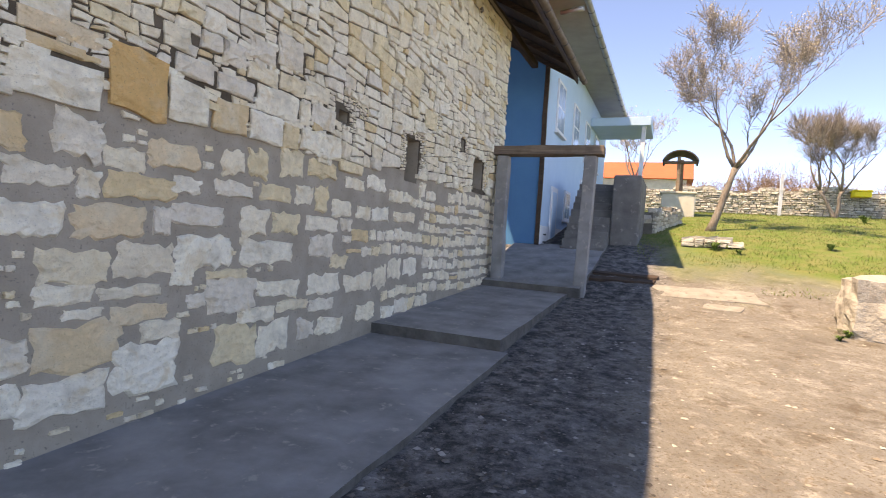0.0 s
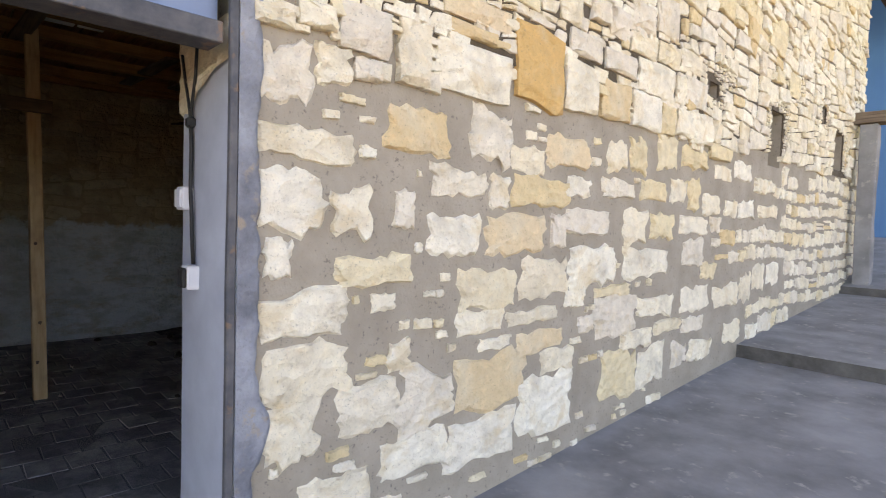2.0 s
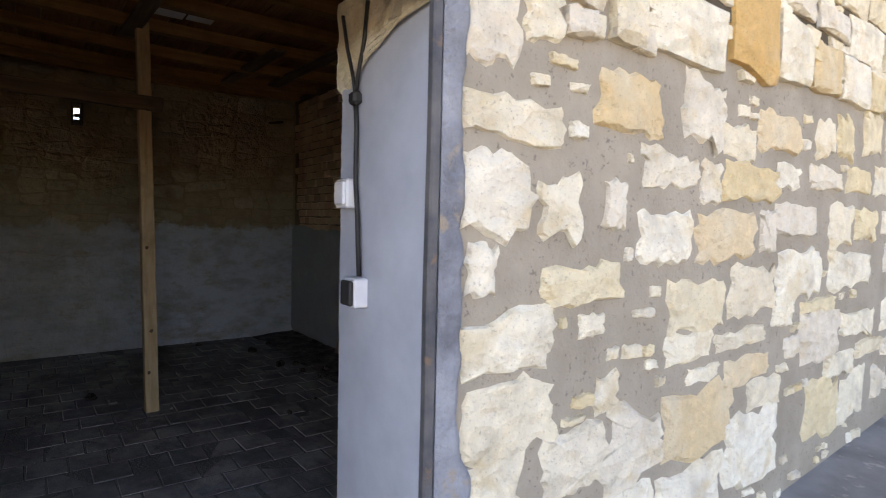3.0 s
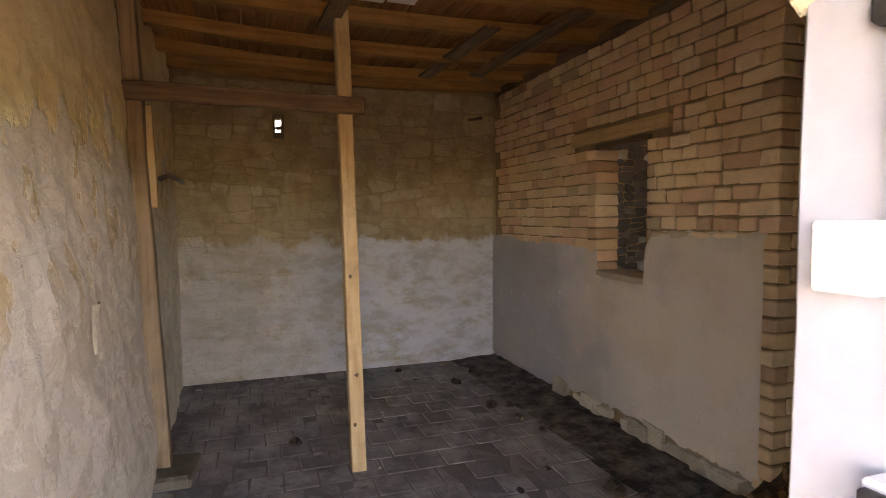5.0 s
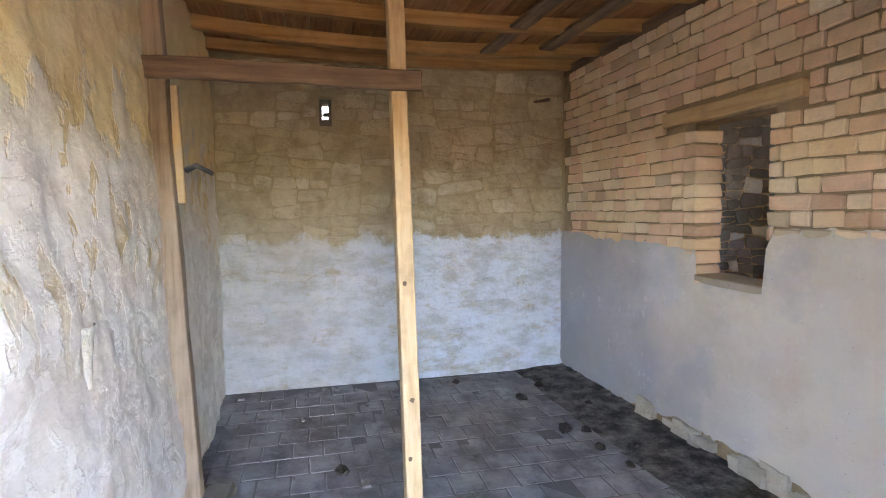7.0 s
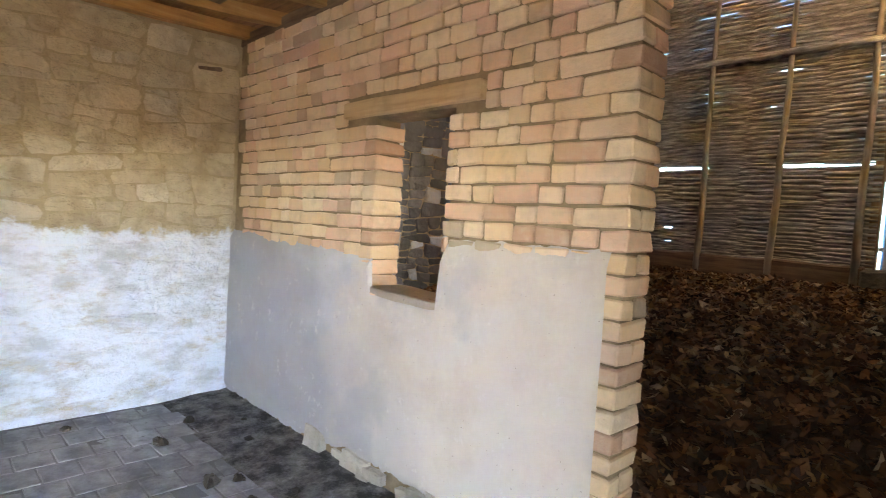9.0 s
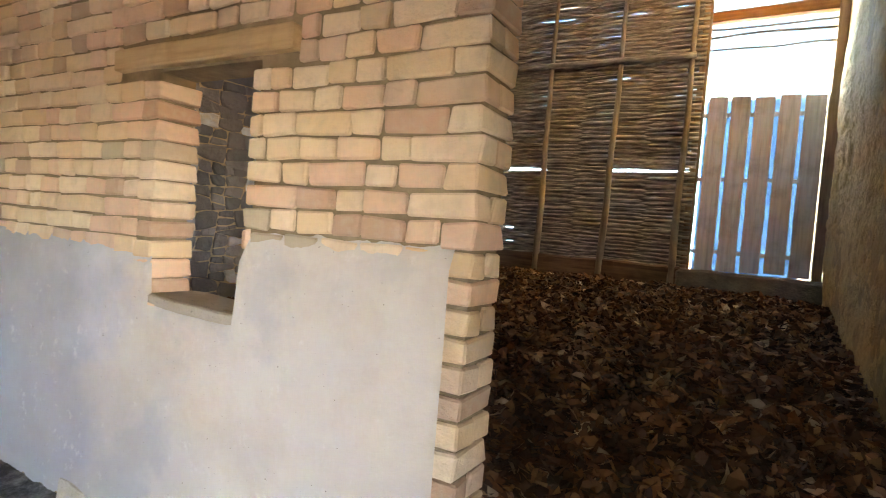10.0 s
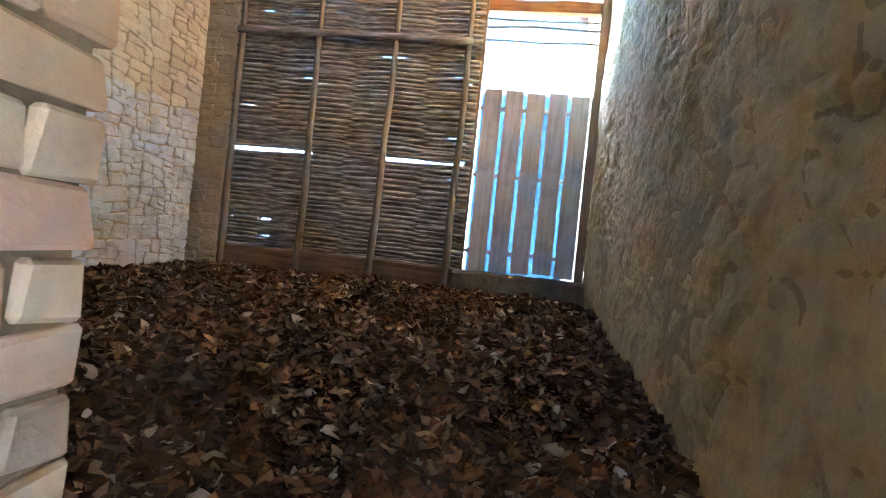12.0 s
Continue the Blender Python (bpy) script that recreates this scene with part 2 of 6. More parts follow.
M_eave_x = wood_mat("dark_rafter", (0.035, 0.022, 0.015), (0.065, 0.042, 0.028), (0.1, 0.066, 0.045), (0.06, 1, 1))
M_bark = wood_mat("grey_brown_bark", (0.13, 0.1, 0.08), (0.2, 0.165, 0.13), (0.28, 0.23, 0.19), (1, 1, 0.2))


BRICK = [(0.0, (0.66, 0.46, 0.275)), (0.25, (0.74, 0.58, 0.41)), (0.45, (0.7, 0.44, 0.325)), (0.65, (0.72, 0.52, 0.33)), (0.8, (0.76, 0.62, 0.46)), (0.93, (0.52, 0.31, 0.21)), (1.0, (0.46, 0.38, 0.27))]


def brick_mat():
    k = Mat("buff_brick")
    base = ramp(k.nt, k.rand, BRICK)
    mid, fine = k.noise(22.0, 6, 0.65), k.noise(120.0, 3)
    c = mixc(k.nt, maths(k.nt, "MULTIPLY", k.step(mid, 0.48, 0.75), 0.55), base, (0.54, 0.44, 0.32))
    c = mixc(k.nt, maths(k.nt, "MULTIPLY", k.step(k.noise(6.0, 5), 0.52, 0.75), 0.35), c, (0.3, 0.22, 0.15))
    h = maths(k.nt, "ADD", mid, maths(k.nt, "MULTIPLY", fine, 0.25))
    return k.done(c, 0.9, maths(k.nt, "ADD", h, k.noise(9.0, 4, 0.6)), 0.6, 0.012)


M_brick = brick_mat()


def render_mat():
    """Old lime render: grey and cream coats, damp foot, trowel marks."""
    k = Mat("patchy_lime_render")
    c = mixc(k.nt, k.step(k.noise(1.3, 5, 0.6), 0.35, 0.65), (0.56, 0.52, 0.46), (0.46, 0.445, 0.42))
    side = maths(k.nt, "ADD", k.axis(0), maths(k.nt, "MULTIPLY", k.noise(1.6, 7, 0.65), 1.5))
    c = mixc(k.nt, k.step(side, -6.75, -6.5), mixc(k.nt, k.step(k.noise(2.4, 6, 0.65), 0.35, 0.65), (0.4, 0.42, 0.45), (0.5, 0.52, 0.54)), mixc(k.nt, 0.6, c, (0.6, 0.545, 0.465)))
    c = mixc(k.nt, maths(k.nt, "MULTIPLY", k.step(k.noise(1.8, 8, 0.68), 0.48, 0.66), 0.45), c, (0.44, 0.36, 0.28))
    c = mixc(k.nt, maths(k.nt, "MULTIPLY", k.step(k.noise(1.1, 6, 0.6), 0.55, 0.62), 0.45), c, (0.34, 0.35, 0.37))
    damp = maths(k.nt, "ADD", maths(k.nt, "ADD", k.axis(0), maths(k.nt, "MULTIPLY", k.axis(2), 0.9)), maths(k.nt, "MULTIPLY", k.noise(2.4, 6, 0.65), 1.4))
    c = mixc(k.nt, maths(k.nt, "MULTIPLY", k.step(damp, -5.3, -6.4), 0.6), c, (0.3, 0.305, 0.315))
    c = mixc(k.nt, k.step(k.noise(60.0, 4), 0.7, 0.76), c, (0.2, 0.17, 0.15))
    c = mixc(k.nt, maths(k.nt, "MULTIPLY", k.step(k.noise(11.0, 7, 0.7), 0.6, 0.68), 0.4), c, (0.66, 0.64, 0.6))
    h = maths(k.nt, "ADD", k.noise(7.0, 5), maths(k.nt, "MULTIPLY", k.noise(70.0, 4), 0.2))
    return k.done(c, 0.9, h, 0.35, 0.015)


def daub_mat():
    """Ochre daub above; below it a pale skim with ochre patches, white lime lumps and dirt."""
    k = Mat("flaking_limewash_on_daub")
    n = k.nt
    ochre = mixc(n, k.step(k.noise(5.0, 6, 0.65), 0.35, 0.65), (0.8, 0.63, 0.36), (0.88, 0.75, 0.5))
    skim = mixc(n, k.step(k.noise(2.2, 7, 0.65), 0.35, 0.65), (0.66, 0.58, 0.48), (0.78, 0.72, 0.64))
    high = maths(n, "MULTIPLY", maths(n, "SUBTRACT", k.axis(2), 2.0), 0.55)
    worn = maths(n, "SUBTRACT", k.noise(3.0, 7, 0.6, (1.1, 1, 0.6)), high)
    skimmed = k.step(worn, 0.44, 0.47)
    c = mixc(n, skimmed, ochre, skim)
    band = maths(n, "MULTIPLY", k.step(k.axis(2), 1.15, 1.5), k.step(k.axis(2), 2.3, 2.0))
    bare = maths(n, "MULTIPLY", k.step(k.noise(5.5, 6, 0.55, (1.3, 1, 0.6)), 0.56, 0.575), band)
    c = mixc(n, maths(n, "MULTIPLY", bare, 0.85), c, (0.62, 0.45, 0.23))
    lumps = maths(n, "MULTIPLY", k.step(k.noise(4.2, 8, 0.68, None, 0.5), 0.5, 0.54), k.step(k.axis(2), 2.2, 1.2))
    c = mixc(n, maths(n, "MULTIPLY", lumps, 0.65), c, (0.86, 0.81, 0.72))
    c = mixc(n, maths(n, "MULTIPLY", k.step(k.noise(2.0, 8, 0.7), 0.57, 0.68), 0.6), c, (0.46, 0.34, 0.22))
    slit = maths(n, "ABSOLUTE", maths(n, "SUBTRACT", k.noise(3.0, 6, 0.65, (0.6, 1, 1.6), 1.2), 0.5))
    c = mixc(n, maths(n, "MULTIPLY", k.step(slit, 0.005, 0.002), 0.3), c, (0.22, 0.15, 0.09))
    h = maths(n, "ADD", maths(n, "MULTIPLY", skimmed, 0.3), maths(n, "MULTIPLY", lumps, 0.2))
    h = maths(n, "ADD", maths(n, "SUBTRACT", h, maths(n, "MULTIPLY", bare, 0.35)), maths(n, "ADD", k.noise(6.0, 4, 0.5), maths(n, "MULTIPLY", k.noise(40.0, 4), 0.12)))
    return k.done(c, 0.88, h, 0.6, 0.025)


M_render, M_daub = render_mat(), daub_mat()


def ground_mat():
    k = Mat("pale_dirt_and_grass")
    dirt = mixc(k.nt, k.step(k.noise(0.9, 6, 0.6), 0.35, 0.65), (0.158, 0.14, 0.116), (0.226, 0.206, 0.174))
    dirt = mixc(k.nt, k.step(k.noise(14.0, 6, 0.7), 0.55, 0.68), dirt, (0.15, 0.12, 0.085))
    dirt = mixc(k.nt, maths(k.nt, "MULTIPLY", k.step(k.noise(2.6, 7, 0.7), 0.52, 0.66), 0.75), dirt, (0.095, 0.07, 0.045))
    dirt = mixc(k.nt, maths(k.nt, "MULTIPLY", k.step(k.noise(2.0, 8, 0.72), 0.53, 0.64), 0.5), dirt, (0.37, 0.345, 0.3))
    dirt = mixc(k.nt, k.step(k.noise(30.0, 6, 0.75), 0.55, 0.62), dirt, (0.12, 0.09, 0.06))
    # dark earth beside the path, deepened in colour for the barn's shade
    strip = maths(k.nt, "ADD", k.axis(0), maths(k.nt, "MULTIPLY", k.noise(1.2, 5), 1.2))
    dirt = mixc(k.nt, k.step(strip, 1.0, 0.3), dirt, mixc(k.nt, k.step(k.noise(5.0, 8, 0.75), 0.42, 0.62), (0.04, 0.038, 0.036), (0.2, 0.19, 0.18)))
    dirt = mixc(k.nt, maths(k.nt, "MULTIPLY", k.step(k.noise(7.0, 8, 0.75, None, 0.8), 0.54, 0.6), 0.55), dirt, mixc(k.nt, 1.0, dirt, (1.7, 1.7, 1.7), "MULTIPLY"))
    dirt = mixc(k.nt, maths(k.nt, "MULTIPLY", k.step(k.noise(55.0, 4, 0.7), 0.58, 0.66), 0.6), dirt, (0.06, 0.05, 0.04))
    grass = mixc(k.nt, k.step(k.noise(2.0, 6, 0.6), 0.35, 0.65), (0.09, 0.15, 0.022), (0.17, 0.17, 0.055))
    edge = maths(k.nt, "ADD", k.axis(1), maths(k.nt, "MULTIPLY", k.noise(0.5, 6, 0.65), 7.0))
    edge = maths(k.nt, "ADD", edge, maths(k.nt, "MULTIPLY", k.axis(0), 0.35))
    edge = maths(k.nt, "ADD", edge, maths(k.nt, "MULTIPLY", maths(k.nt, "MINIMUM", maths(k.nt, "SUBTRACT", k.axis(0), 0.4), 0.0), 3.0))
    c = mixc(k.nt, k.step(edge, 15.5, 18.5), dirt, grass)
    h = maths(k.nt, "ADD", k.noise(6.0, 6, 0.6), maths(k.nt, "MULTIPLY", k.noise(45.0, 5, 0.7), 0.5))
    return k.done(c, 0.95, h, 0.8, 0.03)


M_ground = ground_mat()


def leaf_mat(name, stops):
    k = Mat(name)
    return k.done(mixc(k.nt, maths(k.nt, "MULTIPLY", k.noise(30.0, 3), 0.5), ramp(k.nt, k.island, stops), (0.1, 0.07, 0.045)), 0.8)


M_leaf = leaf_mat("dry_brown_leaf", [(0.0, (0.05, 0.022, 0.01)), (0.45, (0.13, 0.056, 0.022)), (0.75, (0.26, 0.115, 0.045)), (0.9, (0.4, 0.23, 0.11)), (1, (0.6, 0.48, 0.36))])
M_bud = leaf_mat("pale_spring_bud", [(0, (0.58, 0.5, 0.36)), (1, (0.72, 0.62, 0.45))])
M_brush = leaf_mat("dry_brushwood", [(0, (0.26, 0.17, 0.13)), (1, (0.4, 0.28, 0.2))])
M_finetwig = leaf_mat("grey_twigs", [(0, (0.2, 0.175, 0.15)), (1, (0.36, 0.32, 0.27))])
M_blade = leaf_mat("grass_blade", [(0, (0.1, 0.18, 0.03)), (0.6, (0.16, 0.22, 0.05)), (1, (0.32, 0.27, 0.13))])


# ---- building helpers ----
def mesh_of(name, verts, faces, material, smooth=False):
    me = bpy.data.meshes.new(name)
    me.from_pydata(verts, [], faces)
    me.materials.append(material)
    if smooth:
        me.shade_smooth()
    return me


def part(name, me, parent=None, label="", m=None):
    """Links a mesh as one object, under its thing."""
    ob = new(name, me)
    if parent:
        ob.parent = parent
    if m is not None:
        ob.matrix_local = m
    if label:
        tagged(ob, label)
    return ob


def thing(name, at=(0, 0, 0), label="", category="", group="", kind="", me=None):
    ob = new(name, me)
    ob.location = at
    return tagged(ob, label, category, group, kind)


def from_bm(name, bm, material, smooth=False):
    me = bpy.data.meshes.new(name)
    bm.to_mesh(me)
    bm.free()
    me.materials.append(material)
    if smooth:
        me.shade_smooth()
    return me


def block(name, lo, hi, material, bevel=0.006, cuts=0, rough=0.0, seed=0):
    """A box between two corners with worn edges; cuts and rough make it uneven."""
    bm = bmesh.new()
    bmesh.ops.create_cube(bm, size=1)
    c, d = [(a + b) / 2 for a, b in zip(lo, hi)], [b - a for a, b in zip(lo, hi)]
    for v in bm.verts:
        v.co = Vector([c[i] + v.co[i] * d[i] for i in range(3)])
    if cuts:
        long = max(range(3), key=lambda i: d[i])
        es = [e for e in bm.edges if abs(e.verts[0].co[long] - e.verts[1].co[long]) > 0.5 * d[long]]
        bmesh.ops.subdivide_edges(bm, edges=es, cuts=cuts, use_grid_fill=True)
    if bevel:
        es = [e for e in bm.edges if len(e.link_faces) == 2 and e.calc_face_angle(0) > 0.5]
        bmesh.ops.bevel(bm, geom=es, offset=bevel, segments=1, affect="EDGES")
    if rough:
        for v in bm.verts:
            v.co += noise.noise_vector(v.co * 3.0 + Vector((seed * 7.1, seed * 3.3, 0))) * rough
    return from_bm(name, bm, material)


def beam_between(name, a, b, w, h, material, cuts=5, rough=0.006, seed=0, bevel=0.005):
    """A squared timber from a to b."""
    a, b = Vector(a), Vector(b)
    me = block(name, (-w / 2, -h / 2, 0), (w / 2, h / 2, (b - a).length), material, bevel, cuts, rough, seed)
    d = (b - a).normalized()
    side = Vector((0, 0, 1)).cross(d)
    side = side.normalized() if side.length > 0.2 else Vector((1, 0, 0)).cross(d).normalized() * -1
    up = d.cross(side)
    m = Matrix((side, up, d)).transposed().to_4x4()
    m.translation = a
    me.transform(m)
    return me


def tube(points, radii, sides=6):
    """Verts and faces of a tapered tube through points."""
    verts, faces = [], []
    n = len(points)
    for i, p in enumerate(points):
        d = (points[min(i + 1, n - 1)] - points[max(i - 1, 0)]).normalized()
        s = d.cross(Vector((0.31, 0.87, 0.38)))
        s = s.normalized() if s.length > 0.05 else d.cross(Vector((1, 0, 0))).normalized()
        t = d.cross(s)
        for k in range(sides):
            a = 2 * math.pi * k / sides
            verts.append(p + (s * math.cos(a) + t * math.sin(a)) * radii[i])
        if i:
            o = (i - 1) * sides
            for k in range(sides):
                faces.append((o + k, o + (k + 1) % sides, o + sides + (k + 1) % sides, o + sides + k))
    faces.append(tuple(range(sides - 1, -1, -1)))
    faces.append(tuple(range((n - 1) * sides, n * sides)))
    return verts, faces


class Pile:
    """Many small shapes gathered into one mesh."""

    def __init__(self):
        self.v, self.f = [], []

    def add(self, verts, faces):
        o = len(self.v)
        self.v.extend(verts)
        self.f.extend(tuple(i + o for i in f) for f in faces)

    def mesh(self, name, material, smooth=False):
        return mesh_of(name, self.v, self.f, material, smooth)


def slab(name, us, vs, solid, place, material):
    """A wall with thickness on a grid of lines us, vs; solid(u, v) tells which cells are there; place(u, v, side) gives the point, side 0 or 1."""
    idx, verts, faces = {}, [], []

    def at(i, j, s):
        if (i, j, s) not in idx:
            idx[i, j, s] = len(verts)
            verts.append(place(us[i], vs[j], s))
        return idx[i, j, s]
    n, m = len(us) - 1, len(vs) - 1
    on = {(i, j) for i in range(n) for j in range(m) if solid((us[i] + us[i + 1]) / 2, (vs[j] + vs[j + 1]) / 2)}
    for i, j in on:
        q = [(i, j), (i + 1, j), (i + 1, j + 1), (i, j + 1)]
        faces.append([at(*p, 0) for p in q])
        faces.append([at(*p, 1) for p in reversed(q)])
        for k, (di, dj) in enumerate(((0, -1), (1, 0), (0, 1), (-1, 0))):
            if (i + di, j + dj) not in on:
                a, b = q[k], q[(k + 1) % 4]
                faces.append([at(*b, 0), at(*a, 0), at(*a, 1), at(*b, 1)])
    return mesh_of(name, verts, faces, material)


def steps(a, b, d):
    n = max(1, round((b - a) / d))
    return [a + (b - a) * i / n for i in range(n + 1)]


# ---- rubble masonry ----
def courses(rng, u0, u1, v0, v1, hs, ws, gap, free, wave=0.04, split=0.15):
    """Places of stones: rows of uneven height, uneven widths, some cells split in two. Yields (u, v, w, h)."""
    v = v0
    while v < v1 - 0.02:
        h = rng.uniform(*hs)
        u = u0 + rng.uniform(0, 0.05)
        while u < u1 - 0.04:
            w = min(rng.uniform(*ws), u1 - u)
            hh = h * rng.uniform(0.7, 1.08)
            cells = [(u, v, w, hh)]
            if rng.random() < split and w > 0.12:
                cells = [(u, v, w, hh * 0.55), (u, v + hh * 0.55, w, hh * 0.45)]
            for cu, cv, cw, ch in cells:
                mu, mv = cu + cw / 2, cv + ch / 2
                mv += wave * math.sin(mu * 1.7 + v * 2.1) * 0.6 + rng.uniform(-0.2, 0.2) * wave
                g = rng.uniform(*gap)
                if cw - g > 0.03 and ch - g > 0.025 and free(mu, mv, cw, ch):
                    yield mu, mv, cw - g, ch - g
            u += w
        v += h


def stone_shape(rng, w, h, proud, n=10, jag=0.1, tilt=0.5):
    """A split stone's face: four knocked-off corners, uneven sides, a worn rim and a face out of true. In (u, v, out)."""
    s = min(w, h)
    ring = []
    corners = [(sx * (w / 2 - abs(rng.gauss(0, jag)) * s * 0.7), sy * (h / 2 - abs(rng.gauss(0, jag)) * s * 0.7)) for sx, sy in ((-1, -1), (1, -1), (1, 1), (-1, 1))]
    for k in range(4):
        a, b = corners[k], corners[(k + 1) % 4]
        m = (3 if n > 10 else 2) if (k % 2 == 0) == (w > h) else (2 if n > 10 else 1)
        ring.append(a)
        for j in range(m):
            t = (j + 1 + rng.uniform(-0.25, 0.25)) / (m + 1)
            out = rng.uniform(-0.7, 0.8) * jag * s
            ring.append((a[0] + (b[0] - a[0]) * t + (0, out, 0, -out)[k], a[1] + (b[1] - a[1]) * t + (-out, 0, out, 0)[k]))
    n = len(ring)
    tu, tv = rng.uniform(-tilt, tilt) * proud / w, rng.uniform(-tilt, tilt) * proud / h
    v = [(u, q, -0.03) for u, q in ring]
    v += [(u, q, proud * rng.uniform(0.5, 0.9)) for u, q in ring]
    rim = [rng.uniform(0.68, 0.9) for _ in ring]
    v += [(u * r, q * r, proud * rng.uniform(0.85, 1.2) + u * tu + q * tv) for (u, q), r in zip(ring, rim)]
    v.append((rng.uniform(-0.2, 0.2) * w, rng.uniform(-0.2, 0.2) * h, proud * rng.uniform(0.8, 1.4)))
    f = []
    for k in range(n):
        k2 = (k + 1) % n
        f += [(k, k2, n + k2, n + k), (n + k, n + k2, 2 * n + k2, 2 * n + k), (2 * n + k, 2 * n + k2, 3 * n)]
    return v, f


def pointed_shape(rng, w, h, proud, jag=0.15):
    """The bared part of a stone in mortar smeared over its edges: a ragged outline and a broken face. In (u, v, out)."""
    v, _ = stone_shape(rng, w, h, proud, 14, jag)
    n = (len(v) - 1) // 3
    ring = [(a, b) for a, b, _ in v[:n]]
    s = min(w, h)
    fine = []
    for k in range(n):
        a, b = ring[k], ring[(k + 1) % n]
        fine.append(a)
        o = rng.gauss(0, 0.06) * s
        L = math.hypot(b[0] - a[0], b[1] - a[1]) or 1
        fine.append(((a[0] + b[0]) / 2 + o * (b[1] - a[1]) / L, (a[1] + b[1]) / 2 - o * (b[0] - a[0]) / L))
    n = len(fine)
    tu, tv = rng.uniform(-0.8, 0.8) * proud / w, rng.uniform(-0.8, 0.8) * proud / h
    out = [(a, b, -0.006) for a, b in fine]
    for k, (a, b) in enumerate(fine):
        r = rng.uniform(0.8, 0.93)
        out.append((a * r, b * r, proud * (0.75 + 0.5 * noise.noise(Vector((a * 14, b * 14, w * 50)))) + a * tu + b * tv))
    out.append((rng.uniform(-0.22, 0.22) * w, rng.uniform(-0.22, 0.22) * h, proud * rng.uniform(0.7, 1.5)))
    f = []
    for k in range(n):
        k2 = (k + 1) % n
        f += [(k, k2, n + k2, n + k), (n + k, n + k2, 2 * n)]
    return out, f


def rubble_cells(rng, u0, u1, v0, v1, small, large, flat=1.5):
    """A wall face broken up by slanting joints into uneven stones that fit one another. Yields rings of (u, v)."""
    todo = [[(u0, v0), (u1, v0), (u1, v1), (u0, v1)]]
    while todo:
        poly = todo.pop()
        us, vs = [p[0] for p in poly], [p[1] for p in poly]
        w, h = max(us) - min(us), max(vs) - min(vs)
        limit = rng.uniform(small, large)
        if w < limit * flat and h < limit or max(w / flat, h) < small:
            yield poly
            continue
        a = rng.uniform(-0.28, 0.28)
        nrm = (math.cos(a), math.sin(a)) if w / flat > h else (math.sin(a) * 0.6, math.cos(a))
        t = rng.uniform(0.36, 0.64)
        c = (min(us) + w * (t if w / flat > h else 0.5), min(vs) + h * (0.5 if w / flat > h else t))
        side = [(p[0] - c[0]) * nrm[0] + (p[1] - c[1]) * nrm[1] for p in poly]
        one, two = [], []
        for k, p in enumerate(poly):
            q, s, s2 = poly[(k + 1) % len(poly)], side[k], side[(k + 1) % len(poly)]
            (one if s < 0 else two).append(p)
            if (s < 0) != (s2 < 0):
                f = s / (s - s2)
                m = (p[0] + (q[0] - p[0]) * f, p[1] + (q[1] - p[1]) * f)
                one.append(m)
                two.append(m)
        todo += [p for p in (one, two) if len(p) > 2]


def cell_shape(rng, poly, gap, proud, jag=0.012, tilt=0.5, sharp=0.82):
    """A stone filling one cell: sides drawn in by the joint, chipped outline, worn rim, broken face. Gives its middle, verts and faces."""
    cu, cv = sum(p[0] for p in poly) / len(poly), sum(p[1] for p in poly) / len(poly)
    w = max(max(p[0] for p in poly) - min(p[0] for p in poly), 0.02)
    h = max(max(p[1] for p in poly) - min(p[1] for p in poly), 0.02)
    ring = []
    for k, p in enumerate(poly):
        q = poly[(k + 1) % len(poly)]
        L = math.hypot(q[0] - p[0], q[1] - p[1])
        if L < 0.012:
            continue
        m = 3 if L > 0.18 else 2
        for j in range(m):
            t = j / m
            ring.append((p[0] + (q[0] - p[0]) * t - cu, p[1] + (q[1] - p[1]) * t - cv, j == 0))
    fu, fv = max(0.3, 1 - gap / w), max(0.3, 1 - gap / h)
    out = []
    for u, v, corner in ring:
        k = rng.uniform(sharp, 0.99) if corner else 1.0
        out.append((u * fu * k + rng.uniform(-jag, jag), v * fv * k + rng.uniform(-jag, jag)))
    n = len(out)
    tu, tv = rng.uniform(-tilt, tilt) * proud / w, rng.uniform(-tilt, tilt) * proud / h
    vs = [(u, v, -0.03) for u, v in out]
    vs += [(u, v, proud * rng.uniform(0.55, 0.85)) for u, v in out]
    for u, v in out:
        r = rng.uniform(0.74, 0.9) if sharp < 0.9 else rng.uniform(0.86, 0.95)
        vs.append((u * r, v * r, proud * rng.uniform(0.9, 1.12) + u * tu + v * tv))
    vs.append((rng.uniform(-0.15, 0.15) * w, rng.uniform(-0.15, 0.15) * h, proud * rng.uniform(0.85, 1.3)))
    fs = []
    for k in range(n):
        k2 = (k + 1) % n
        fs += [(k, k2, n + k2, n + k), (n + k, n + k2, 2 * n + k2, 2 * n + k), (2 * n + k, 2 * n + k2, 3 * n)]
    return cu, cv, w, h, vs, fs



# ---- ground ----
GROUND_Y = [-60, -3, 2, 6, 10.5, 12, 15, 20, 25, 32, 45, 90, 600]
GROUND_Z = [-0.8, -0.28, -0.02, 0.22, 0.6, 1.0, 1.65, 2.5, 3.2, 3.8, 4.4, 5.5, 6]


def ground_z(x, y):
    z = float(np.interp(y, GROUND_Y, GROUND_Z))
    if y < 40:
        z += 0.05 * noise.noise(Vector((x * 0.5, y * 0.5, 0))) * (1 if x > -1 else 0.3)
        z += (0.022 if x < 1 else 0.014) * noise.noise(Vector((x * 3.4, y * 3.4, 3))) + 0.012 * noise.noise(Vector((x * 9, y * 9, 5)))
    return z


